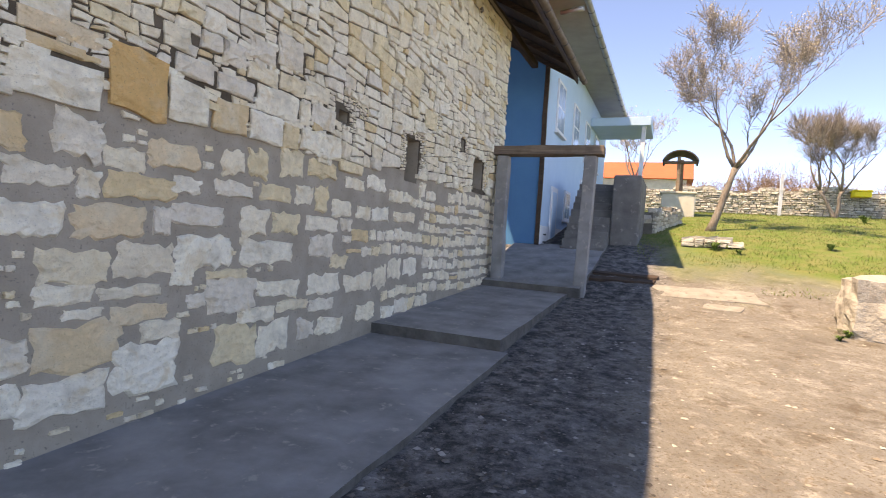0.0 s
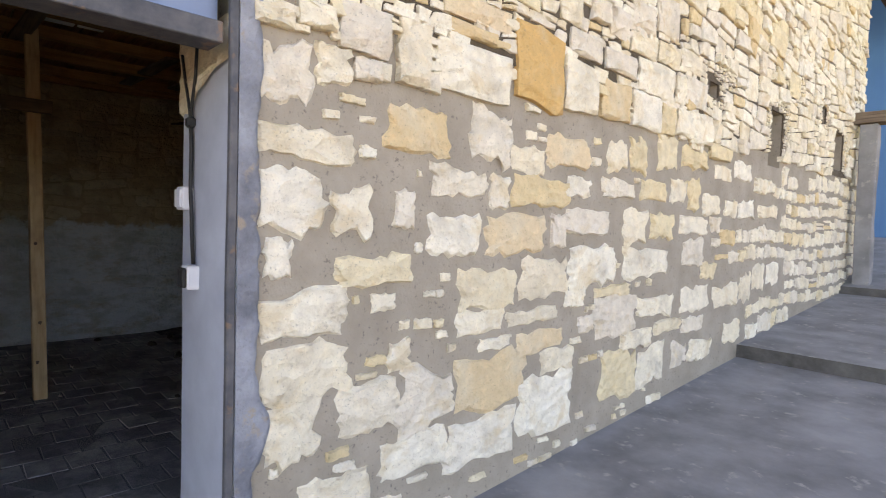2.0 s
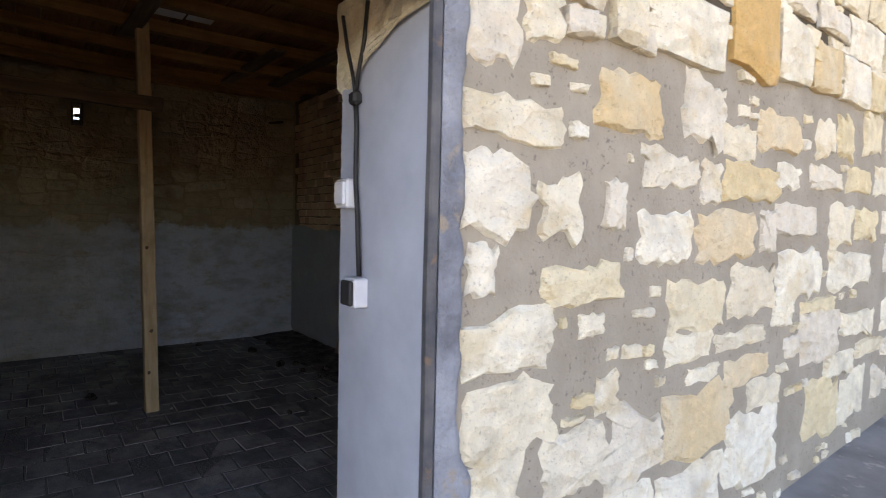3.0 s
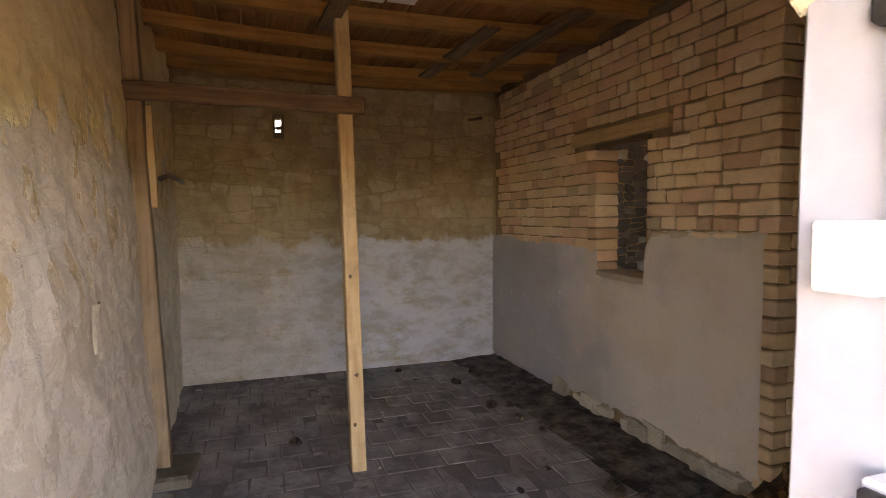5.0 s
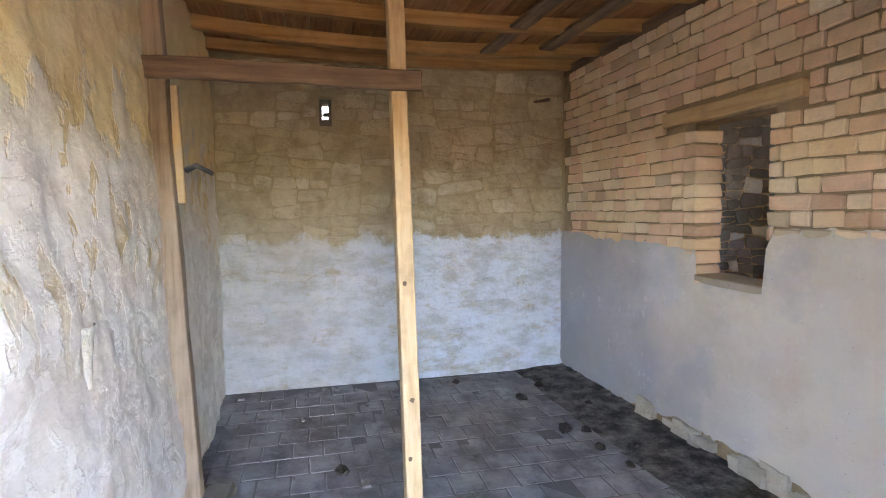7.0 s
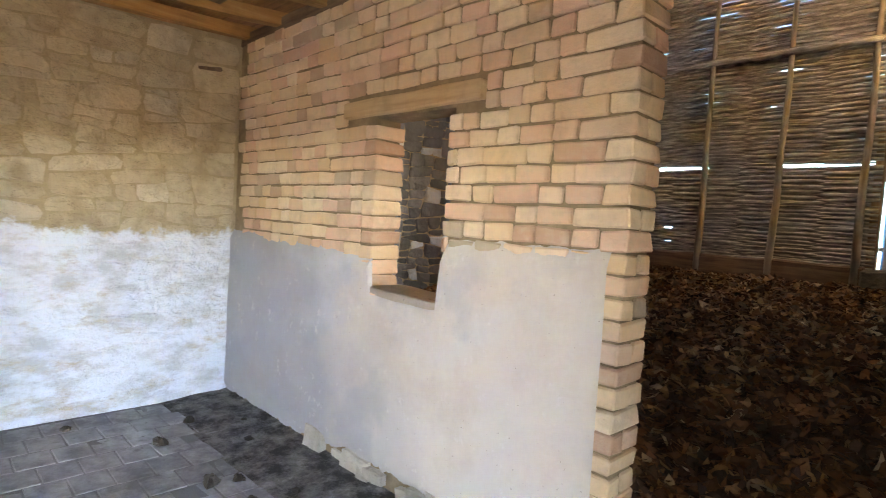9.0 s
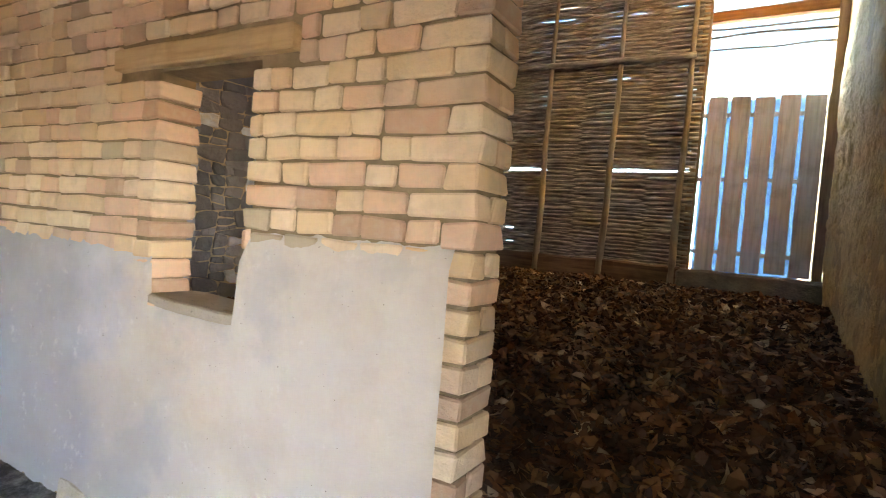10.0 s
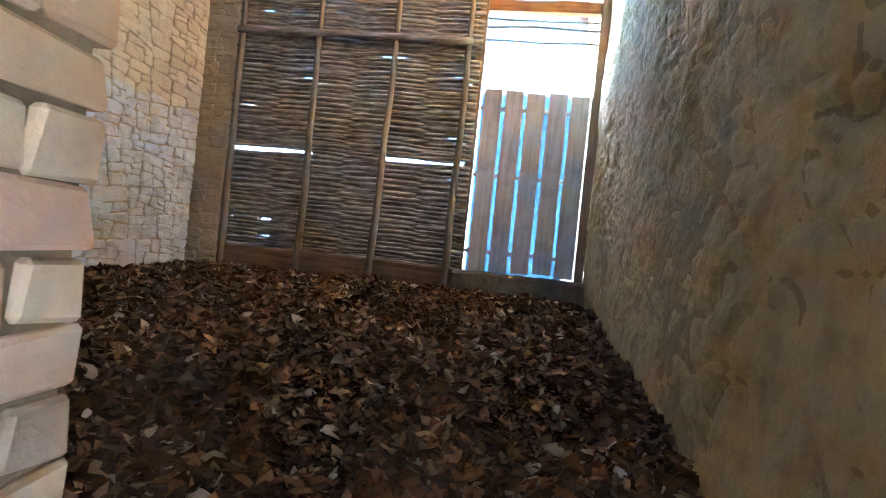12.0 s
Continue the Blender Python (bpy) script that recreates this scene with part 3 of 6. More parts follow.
def build_ground():
    xs = [-600, -200, -80, -40, -20, -10, -5] + steps(-3, -1.5, 0.3) + steps(-1.42, 1.5, 0.07) + steps(1.6, 8, 0.14) + [9, 10, 12, 15, 20, 28, 40, 80, 200, 600]
    ys = [-60, -30, -15, -8, -4] + steps(-2, 2, 0.2) + steps(2.08, 9, 0.08) + steps(9.15, 14, 0.15) + steps(14.5, 34, 0.75) + [38, 45, 60, 90, 200, 600]
    verts = [(x, y, ground_z(x, y)) for y in ys for x in xs]
    n = len(xs)
    faces = [(j * n + i, j * n + i + 1, (j + 1) * n + i + 1, (j + 1) * n + i) for j in range(len(ys) - 1) for i in range(n - 1)]
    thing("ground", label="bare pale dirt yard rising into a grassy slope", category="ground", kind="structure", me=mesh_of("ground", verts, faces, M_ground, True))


build_ground()


def path_z(y):
    return -0.06 + 0.057 * y


def build_path():
    """Two sloping concrete slabs along the barn wall, one a step above the other, and the porch floor."""
    def sloped(name, x0, x1, y0, y1, lift, deep, label, steep=0.0):
        bm = bmesh.new()
        ys = steps(y0, y1, 0.35)
        rows = []
        for y in ys:
            e = 0.03 * noise.noise(Vector((y * 1.3, 5.0, lift)))
            z = path_z(y) + lift + steep * (y - y0)
            rows.append([bm.verts.new(p) for p in ((x0, y, z - deep), (x0, y, z), (x1 + e, y, z - 0.01), (x1 + e + 0.01, y, z - deep))])
        for a, b in zip(rows, rows[1:]):
            for k in range(3):
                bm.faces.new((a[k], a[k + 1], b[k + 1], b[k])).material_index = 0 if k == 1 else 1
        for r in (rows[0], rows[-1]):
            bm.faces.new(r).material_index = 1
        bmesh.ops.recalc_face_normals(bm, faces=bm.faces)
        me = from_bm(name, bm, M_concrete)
        me.materials.append(M_conc_side)
        thing("pavement", label=label, category="concrete path", kind="structure", me=me)
    sloped("lower_slab", -3.17, -1.36, -2.5, 6.05, 0.0, 0.3, "smooth grey concrete strip sloping along the stone wall")
    sloped("upper_slab", -3.17, -1.47, 6.05, 10.35, 0.13, 0.4, "raised grey concrete slab with a worn front edge")
    sloped("porch_slab", -3.6, -1.25, 10.35, 14.4, 0.25, 0.5, "concrete porch floor behind the wooden portal", 0.14)


build_path()

# ---- barn walls ----
Y_DOOR0, Y_DOOR1, DOOR_TOP, WALL_END, WALL_TOP = -0.27, 0.9, 2.23, 11.22, 6.1
NICHES = [(6.7, 7.1, 2.29, 2.89), (9.4, 9.95, 2.5, 3.03), (5.03, 5.22, 2.74, 2.86), (8.72, 8.9, 3.05, 3.25)]


def in_niche(u, v, grow=0.0):
    return any(a - grow < u < b + grow and c - grow < v < d + grow for a, b, c, d in NICHES)


def clear_of_niches(u, v, w, h):
    return all(abs(u - (a + b) / 2) > (w + b - a) / 2 + 0.004 or abs(v - (c + d) / 2) > (h + d - c) / 2 + 0.004 for a, b, c, d in NICHES)


def inner_x(y):
    return -3.77 - 0.22 * min(max((y - 0.9) / 2.2, 0), 1)


def build_front_wall():
    us = sorted({-3.0, Y_DOOR0, Y_DOOR1, 2, 3.2, 5, 8, WALL_END, *[v for n in NICHES for v in n[:2]]})
    vs = sorted({-0.8, DOOR_TOP, WALL_TOP, *[v for n in NICHES for v in n[2:]]})
    door = lambda u, v: Y_DOOR0 < u < Y_DOOR1 and v < DOOR_TOP + 0.55
    vs2 = sorted({*vs, DOOR_TOP + 0.55})
    w = slab("front_wall", us, vs2, lambda u, v: not door(u, v) and not in_niche(u, v), lambda u, v, s: (-3.165 if s == 0 else -3.5, u, v), M_mortar)
    front = thing("wall_front", label="long barn wall of cream rubble limestone with grey mortar", category="stone wall", kind="structure", me=w)
    w2 = slab("front_wall_inner", us, [-0.8, DOOR_TOP + 0.1, WALL_TOP], lambda u, v: not (Y_DOOR0 < u < Y_DOOR1 and v < DOOR_TOP + 0.1),
              lambda u, v, s: (-3.5 if s == 0 else inner_x(u), u, v), M_byre_core)
    part("inner_leaf", w2, front)
    # dark sheet that paints the shade deep in the open dry joints
    up = slab("dry_backing", us, sorted({2.42, WALL_TOP - 0.1, *[v for n in NICHES for v in n[2:] if v > 2.42]}), lambda u, v: u > Y_DOOR1 and not in_niche(u, v), lambda u, v, s: (-3.15 if s == 0 else -3.166, u, v), M_gap)
    part("dry_backing", up, front, "dark sheet coloured for the shade in the dry joints")
    return front


front_wall = build_front_wall()

# back (west) wall, left wall of the room, wall at the byre's far end, outer south wall
XB = -9.125
back_wall = thing("wall_back", label="rubble back wall, earth-pointed above and limewashed below", category="stone wall", kind="structure",
                  me=slab("back_wall", [-3.0, -0.6, 0.31, 0.43, 2.8, 5, 8.69, 9.0], [-0.8, 2.5, 2.77, 3.0, 6.2],
                          lambda u, v: not (0.31 < u < 0.43 and 2.5 < v < 2.77), lambda u, v, s: (XB - 0.02 if s == 0 else XB - 0.55, u, v), M_earth_core))


BYRE_X = -8.76
part("byre_leaf", block("byre_leaf", (XB - 0.019, 3.03, -0.3), (BYRE_X, 9.0, 6.2), M_pier_stone, 0), back_wall)


def left_y(x):
    return -0.5 - 0.03 * (-3.8 - x) / 3.3 if x > -7.1 else -0.56 - 0.04 * (-7.1 - x) / 2.0


def build_left_wall():
    """Daubed partition, face out of true."""
    xs, zs = steps(XB - 0.1, -3.5, 0.035), steps(-0.05, 3.4, 0.035)
    verts = []
    for z in zs:
        for x in xs:
            p = Vector((x, 0, z))
            d = 0.03 * noise.noise(p * 1.4) + 0.015 * noise.noise(p * 4.0) + 0.022 * abs(noise.noise(p * 7.0 + Vector((4, 0, 0)))) + 0.008 * noise.noise(p * 13.0)
            crack = noise.noise(Vector((x * 7, 3, z * 5)))
            d -= 0.02 * max(0, crack - 0.35)
            verts.append((x, left_y(x) - (0.045 if x > -7.1 else 0.02) * z + d, z))
    n = len(xs)
    faces = [(j * n + i, j * n + i + 1, (j + 1) * n + i + 1, (j + 1) * n + i) for j in range(len(zs) - 1) for i in range(n - 1)]
    w = thing("wall_left", label="uneven daub wall with flaking limewash over ochre", category="wall", kind="structure", me=mesh_of("daub_face", verts, faces, M_daub, True))
    part("wall_core", block("left_core", (XB - 0.3, -0.95, -0.8), (-3.5, -0.66, 3.4), M_mud, 0), w)


build_left_wall()
thing("wall_south", label="plain rubble end wall of the barn", category="stone wall", kind="structure", me=block("south_wall", (XB - 0.55, -3.4, -1), (-3.165, -3.0, 8.2), M_mud, 0))
byre_pier = thing("wall_north", label="dusty stone return beside the wattle screen", category="stone wall", kind="structure", me=block("north_pier", (BYRE_X, 8.6, 0), (-8.36, 9.0, 6.2), M_pier_stone, 0.02))

# ---- floors ----
floor = thing("floor", label="dusty grey paved floor of the empty room", category="floor", kind="structure", me=block("floor_bed", (XB - 0.05, -0.7, -0.3), (-3.16, 2.95, -0.004), M_dirt, 0))


def heap_z(x, y):
    z = float(np.interp(y, [2.0, 2.7, 3.1, 3.8, 5, 6, 8, 8.8], [-0.02, 0.12, 0.34, 0.6, 0.88, 1.0, 1.12, 1.16]))
    return z + (0.06 * noise.noise(Vector((x * 1.1, y * 1.1, 0))) + 0.035 * noise.noise(Vector((x * 4, y * 4, 1)))) * min(1, max(0, (y - 2.0)))


def build_heap():
    xs, ys = steps(XB, -3.9, 0.09), steps(2.02, 8.9, 0.09)
    n = len(xs)
    verts = [(x, y, heap_z(x, y) if (y > 3.0 or x > -5.5) else -0.2) for y in ys for x in xs]
    faces = [(j * n + i, j * n + i + 1, (j + 1) * n + i + 1, (j + 1) * n + i) for j in range(len(ys) - 1) for i in range(n - 1)]
    thing("floor_byre", label="dark earth floor rising towards the wattle screen", category="floor", kind="structure", me=mesh_of("byre_earth", verts, faces, M_earth_floor, True))
    rng, pile = random.Random(5), Pile()
    for k in range(42000):
        x, y = rng.uniform(XB, -4.0), 2.2 + 6.5 * rng.random() ** 1.25
        if y < 3.1 and x < -5.35:
            continue
        L = rng.uniform(0.022, 0.075)
        W = L * rng.uniform(0.35, 0.7)
        m = Matrix.Translation((x, y, heap_z(x, y) + rng.uniform(0.004, 0.035))) @ Euler((rng.gauss(0, 0.5), rng.gauss(0, 0.5), rng.uniform(0, 6.3))).to_matrix().to_4x4()
        c = rng.uniform(-0.02, 0.03)
        pile.add([m @ Vector(p) for p in ((-L, 0, c), (-L * 0.3, -W, 0), (-L * 0.3, W, 0.004), (L * 0.35, -W * 0.8, 0), (L * 0.35, W * 0.8, 0.006), (L, 0, c * 0.7))],
                 [(0, 1, 2), (1, 3, 4, 2), (3, 5, 4)])
    thing("leaf_litter", label="deep litter of dry brown leaves on the earth floor", category="dead leaves", kind="stuff", me=pile.mesh("leaf_litter", M_leaf))


M_earth_floor = simple("dark_earth", (0.09, 0.065, 0.045), (0.14, 0.1, 0.07), 5.0, 0.95, 30.0, 0.8, 0.03)
build_heap()

# ---- roof and ceiling ----
def build_roof():
    roof = thing("roof", label="old barn roof of boards under clay tiles", category="roof", kind="structure")
    eave, ridge, west = (-2.15, 5.72), (-6.2, 8.0), (-9.9, 5.9)

    def sheet(name, a, b, y0, y1, material, lift, t):
        verts = [(p[0], y, p[1] + lift + s) for p in (a, b) for y in (y0, y1) for s in (0, t)]
        part(name, mesh_of(name, verts, [(0, 2, 6, 4), (1, 5, 7, 3), (0, 1, 3, 2), (4, 6, 7, 5), (0, 4, 5, 1), (2, 3, 7, 6)], material), roof)
    mid = (-3.5, 5.72 + 1.35 * 2.28 / 4.05)
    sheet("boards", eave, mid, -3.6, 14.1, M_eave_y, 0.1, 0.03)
    # unseen opening in the slope, added to let daylight into the byre
    gap0, gap1 = (-4.75, 5.72 + 2.6 * 2.28 / 4.05), (-5.3, 5.72 + 3.15 * 2.28 / 4.05)
    for nm, mat, lift, t in (("boards", M_old_y, 0.1, 0.03), ("tile_cover", M_tile, 0.14, 0.06)):
        sheet(nm, mid, gap0, -3.6, 8.75, mat, lift, t)
        sheet(nm, gap1, ridge, -3.6, 8.75, mat, lift, t)
        sheet(nm, gap0, gap1, -3.6, 5.3, mat, lift, t)
        sheet(nm, gap0, gap1, 6.4, 8.75, mat, lift, t)
    sheet("boards", ridge, west, -3.6, 8.75, M_old_y, 0.1, 0.03)
    sheet("tile_cover", eave, mid, -3.6, 14.1, M_tile, 0.14, 0.06)
    sheet("tile_cover", ridge, west, -3.6, 8.75, M_tile, 0.14, 0.06)
    # unseen cover over the passage, added to keep sun off porch and gable
    sheet("boards", mid, ridge, 8.76, 14.1, M_old_y, 0.1, 0.03)
    sheet("tile_cover", mid, ridge, 8.76, 14.1, M_tile, 0.14, 0.06)
    for k in range(15):
        y = -2.8 + 1.2 * k
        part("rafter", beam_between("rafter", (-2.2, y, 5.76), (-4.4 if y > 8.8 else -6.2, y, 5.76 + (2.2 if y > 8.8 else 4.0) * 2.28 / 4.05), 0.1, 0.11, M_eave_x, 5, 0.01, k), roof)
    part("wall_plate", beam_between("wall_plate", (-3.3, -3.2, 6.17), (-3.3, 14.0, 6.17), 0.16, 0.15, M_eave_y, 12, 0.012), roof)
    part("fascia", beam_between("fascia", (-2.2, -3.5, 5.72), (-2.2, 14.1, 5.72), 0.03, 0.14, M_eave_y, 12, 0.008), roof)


build_roof()


def gutter(name, x, z, y0, y1, r, label, material):
    """Half-round gutter with joints and end cap."""
    bm = bmesh.new()
    rings = []
    for y in steps(y0, y1, 0.9):
        dz = 0.015 * noise.noise(Vector((0, y, 2)))
        rings.append([[bm.verts.new((x + q * math.cos(a), y, z + dz + q * math.sin(a))) for a in [math.pi + math.pi * k / 8 for k in range(9)]] for q in (r, r - 0.006)])
    for a, b in zip(rings, rings[1:]):
        for s in (0, 1):
            for k in range(8):
                bm.faces.new((a[s][k], a[s][k + 1], b[s][k + 1], b[s][k]))
        for k in (0, 8):
            bm.faces.new((a[0][k], a[1][k], b[1][k], b[0][k]))
    g = thing(name, label=label, category="gutter", me=from_bm(name, bm, material))
    for y in steps(y0 + 0.3, y1 - 0.3, 0.85):
        v, f = tube([Vector((x + (r + 0.004) * math.cos(a), y, z + (r + 0.004) * math.sin(a))) for a in [math.pi + math.pi * k / 8 for k in range(9)]], [0.009] * 9, 4)
        part("bracket", mesh_of("bracket", v, f, M_steel), g)


gutter("gutter", -2.06, 5.76, -3.5, 14.3, 0.075, "half-round rusty brown gutter under the barn eaves", M_rustgutter)


def build_ceiling():
    """Board ceiling of the room on pole joists."""
    rng, pile = random.Random(3), Pile()
    y = -0.75
    while y < 2.95:
        w = rng.uniform(0.13, 0.19)
        for x0, x1 in ((XB - 0.05, -7.33), (-7.32, -5.2), (-5.19, -3.5)):
            dz = rng.uniform(0, 0.012)
            me = block("b", (x0, y, 3.2 + dz), (x1, y + w - rng.uniform(0.004, 0.016), 3.222 + dz), M_pine_x, 0)
            pile.add([v.co.copy() for v in me.vertices], [tuple(p.vertices) for p in me.polygons])
            bpy.data.meshes.remove(me)
        y += w
    thing("ceiling", label="orange-brown board ceiling on rough pole joists", category="ceiling", kind="structure", me=pile.mesh("ceiling_boards", M_pine_x))
    for k, x in enumerate((-8.98, -8.45, -7.78, -7.1, -6.5, -5.9, -5.3, -4.7, -4.1)):
        sag = (0.1, 0.17, 0.15, 0.1, 0.06, 0.04, 0.02, 0.02, 0.02)[k]
        a, b, c = Vector((x + rng.uniform(-0.03, 0.03), -0.75, 3.17)), Vector((x, 1.1, 3.14 - sag)), Vector((x + rng.uniform(-0.05, 0.05), 2.95, 3.16))
        pts = [(a * (1 - t) + b * t) * (1 - t) + (b * (1 - t) + c * t) * t for t in [i / 8 for i in range(9)]]
        v, f = [], []
        for i, p in enumerate(pts):
            v += [p + Vector((sx * 0.045, 0, sz * 0.05)) + noise.noise_vector(p * 5 + Vector((sx, 0, sz))) * 0.006 for sx, sz in ((-1, -1), (1, -1), (1, 1), (-1, 1))]
            if i:
                o = 4 * i - 4
                f += [(o + q, o + (q + 1) % 4, o + 4 + (q + 1) % 4, o + 4 + q) for q in range(4)]
        f += [(3, 2, 1, 0), tuple(range(len(v) - 4, len(v)))]
        thing("joist", label="rough orange pine joist under the boards", category="joist", group="ceiling joists", me=mesh_of("joist", v, f, M_pine_y))
    thing("wall_plate_timber", label="dark timber plate lying on top of the brick wall", category="timber", me=beam_between("plate", (XB, 2.9, 3.11), (-5.2, 2.9, 3.11), 0.2, 0.1, M_old_x, 8, 0.01))


build_ceiling()


# ---- brick partition ----
BY0, BY1, PX, WIN = 2.795, 3.025, -5.39, (-7.08, -6.46, 1.22, 2.27)
COURSE, COURSE_FOOT = 0.0935, -0.012


def build_brick_wall():
    us = [XB, WIN[0] - 0.035, WIN[1] + 0.03, PX - 0.015]
    vs = [-0.3, WIN[2], WIN[3], 3.06]
    wall = thing("wall_brick", label="half-rendered partition of buff bricks with a window hole", category="brick wall", kind="structure",
                 me=slab("brick_core", us, vs, lambda u, v: not (WIN[0] < u < WIN[1] and WIN[2] < v < WIN[3]), lambda u, v, s: (u, BY0 + 0.022 if s == 0 else BY1 - 0.022, v), M_brickmortar))
    return wall


M_brickmortar = simple("earthen_brick_mortar", (0.34, 0.25, 0.155), (0.18, 0.13, 0.08), 8.0, 0.95, 60.0, 0.6, 0.01)
brick_wall = build_brick_wall()


def plaster_sheet(name, x0, x1, y, bottom, top, hole, material, thick=0.02):
    """A coat of render with a ragged top and foot; hole: a window left open in it."""
    xs = steps(x0, x1, 0.02)
    bm = bmesh.new()
    cols = []
    for x in xs:
        t = top(x) + 0.018 * noise.noise(Vector((x * 9, 1, 0))) + 0.01 * noise.noise(Vector((x * 31, 2, 0)))
        b = bottom(x) + 0.05 * noise.noise(Vector((x * 6, 3, 0))) + 0.02 * noise.noise(Vector((x * 25, 4, 0)))
        if hole and hole[0] < x < hole[1]:
            t = min(t, hole[2] - 0.01 + 0.008 * noise.noise(Vector((x * 20, 0, 0))))
        zs = steps(0, 1, 0.05)
        cols.append([bm.verts.new((x, y - 0.006 * noise.noise(Vector((x * 2, z * 3, 0))) + (thick if q in (0, len(zs) - 1) else 0), z)) for q, z in enumerate(b + (t - b) * s for s in zs)])
    for a, b in zip(cols, cols[1:]):
        for k in range(len(a) - 1):
            bm.faces.new((a[k], b[k], b[k + 1], a[k + 1]))
    return from_bm(name, bm, material, True)


def plaster_top(x):
    return float(np.interp(x, [XB, -7.6, -7.1, -6.45, -6.4, -5.4], [1.47, 1.43, 1.4, 1.5, 1.56, 1.585]))


part("render_coat", plaster_sheet("render_coat", XB, PX - 0.07, BY0 - 0.017, lambda x: float(np.interp(x, [XB, -7.7, -7.2, -5.4], [0.03, 0.04, 0.13, 0.12])), plaster_top, WIN, M_render, 0.03), brick_wall, "patchy grey lime render")
lintel = thing("window_lintel", label="short pale wooden lintel over the window hole", category="lintel", me=block("lintel", (-7.42, BY0 - 0.03, 2.285), (-6.22, BY1 - 0.02, 2.385), M_lintel, 0.008, 8, 0.008))
thing("window_sill", label="rough mortar sill of the window hole", category="sill", me=block("sill", (-7.12, BY0 - 0.01, 1.17), (-6.44, BY1 + 0.02, 1.225), M_mortar, 0.008, 10, 0.014))

# ---- posts in the room ----
post = thing("wooden_post", label="slim new pine post propping the ceiling", category="post", me=beam_between("post", (-6.74, 0.72, -0.02), (-7.06, 0.7, 3.1), 0.095, 0.1, M_pine_up, 8, 0.006, 3))
lpost = thing("wooden_post", label="old wooden post standing against the daub wall", category="post", me=beam_between("wall_post", (-7.05, -0.5, 0.06), (-7.06, -0.615, 3.1), 0.1, 0.1, M_old_up, 8, 0.014, 5))
part("repair_lath", beam_between("lath", (-7.12, -0.51, 1.75), (-7.13, -0.53, 2.4), 0.06, 0.05, M_pine_up, 4, 0.004, 7), lpost, "new orange pine lath")
thing("cross_rail", label="old grey wooden rail nailed across the two posts", category="beam", me=beam_between("cross_rail", (-6.98, -0.66, 2.46), (-6.9, 0.83, 2.43), 0.05, 0.11, M_old_y, 8, 0.012, 9))
thing("footing_stone", label="flat grey stone under the old post", category="stone", me=block("footing", (-7.2, -0.62, -0.02), (-6.85, -0.3, 0.07), M_rubble, 0.02, 3, 0.03, 2))

# ---- door ----
def cement_strip():
    """Cement smeared between the frame and the first stones, ragged along their edges, with one wider daub."""
    verts, faces, zs = [], [], steps(-0.2, 6.0, 0.03)
    for z in zs:
        y1 = 0.955 + 0.03 * noise.noise(Vector((0, 3.1, z * 3))) + 0.016 * noise.noise(Vector((0, 1.7, z * 13))) + 0.05 * max(0, 1 - abs(z - 0.74) / 0.12 + 0.5 * noise.noise(Vector((9, 2, z * 14)))) ** 0.5 * (abs(z - 0.74) < 0.16)
        for k in range(6):
            y = 0.869 + (y1 - 0.869) * k / 5
            verts.append((-3.14 + (0.0 if k == 0 else 0.008 * noise.noise(Vector((2, y * 15, z * 9)))) - (0.006 if k == 5 else 0), y, z))
        verts.append((-3.2, y1, z))
    for j in range(len(zs) - 1):
        faces += [(7 * j + k, 7 * j + k + 1, 7 * j + k + 8, 7 * j + k + 7) for k in range(6)]
    return mesh_of("cement_strip", verts, faces, M_cement, True)


def build_door():
    d = thing("door_frame", label="dark painted steel door frame with a blue-grey transom", category="door frame")
    part("jamb", block("jamb", (-3.172, 0.836, -0.1), (-3.14, 0.868, 2.75), M_steel, 0.006, 30, 0.004), d)
    part("jamb", block("jamb", (-3.3, Y_DOOR0, -0.1), (-3.14, Y_DOOR0 + 0.055, 2.75), M_steel, 0.004), d)
    part("head", block("head", (-3.29, Y_DOOR0 + 0.056, 2.155), (-3.15, 0.814, 2.23), M_steel, 0.004), d)
    part("transom_panel", block("transom", (-3.24, Y_DOOR0 + 0.05, 2.231), (-3.225, 0.82, 2.75), M_sheet, 0), d, "blue-grey metal sheet")
    part("top_rail", block("top_rail", (-3.3, Y_DOOR0 + 0.056, 2.72), (-3.14, 0.814, 2.78), M_steel, 0.004), d)
    # render on the jamb, and the cement strip round the frame
    thing("trim", label="smooth pale grey render on the door reveal", category="reveal", kind="structure", me=block("reveal", (-3.785, 0.884, -0.1), (-3.174, 0.93, 2.3), M_jamb, 0.012, 8, 0.008))
    verts, faces = [], []
    for k, z in enumerate(steps(1.98, 2.3, 0.02)):
        cover = -3.22 if z > 2.14 else -3.22 - 0.5 * ((2.14 - z) / 0.16) ** 0.6
        for q in range(13):
            x = -3.79 + (cover + 3.79) * q / 12
            verts.append((x, 0.872 - 0.012 * noise.noise(Vector((x * 9, 2, z * 9))) - 0.006 * noise.noise(Vector((x * 30, 1, z * 30))) + (0.016 if k == 0 else 0), z))
        if k:
            faces += [(13 * k - 13 + q, 13 * k - 12 + q, 13 * k + 1 + q, 13 * k + q) for q in range(12)]
    thing("trim", label="bare cream stone above the rendered door reveal", category="reveal", kind="structure", me=mesh_of("reveal_stone", verts, faces, M_stone, False))
    thing("trim", label="rough blue-grey cement strip beside the door frame", category="trim", kind="structure", me=cement_strip())


build_door()


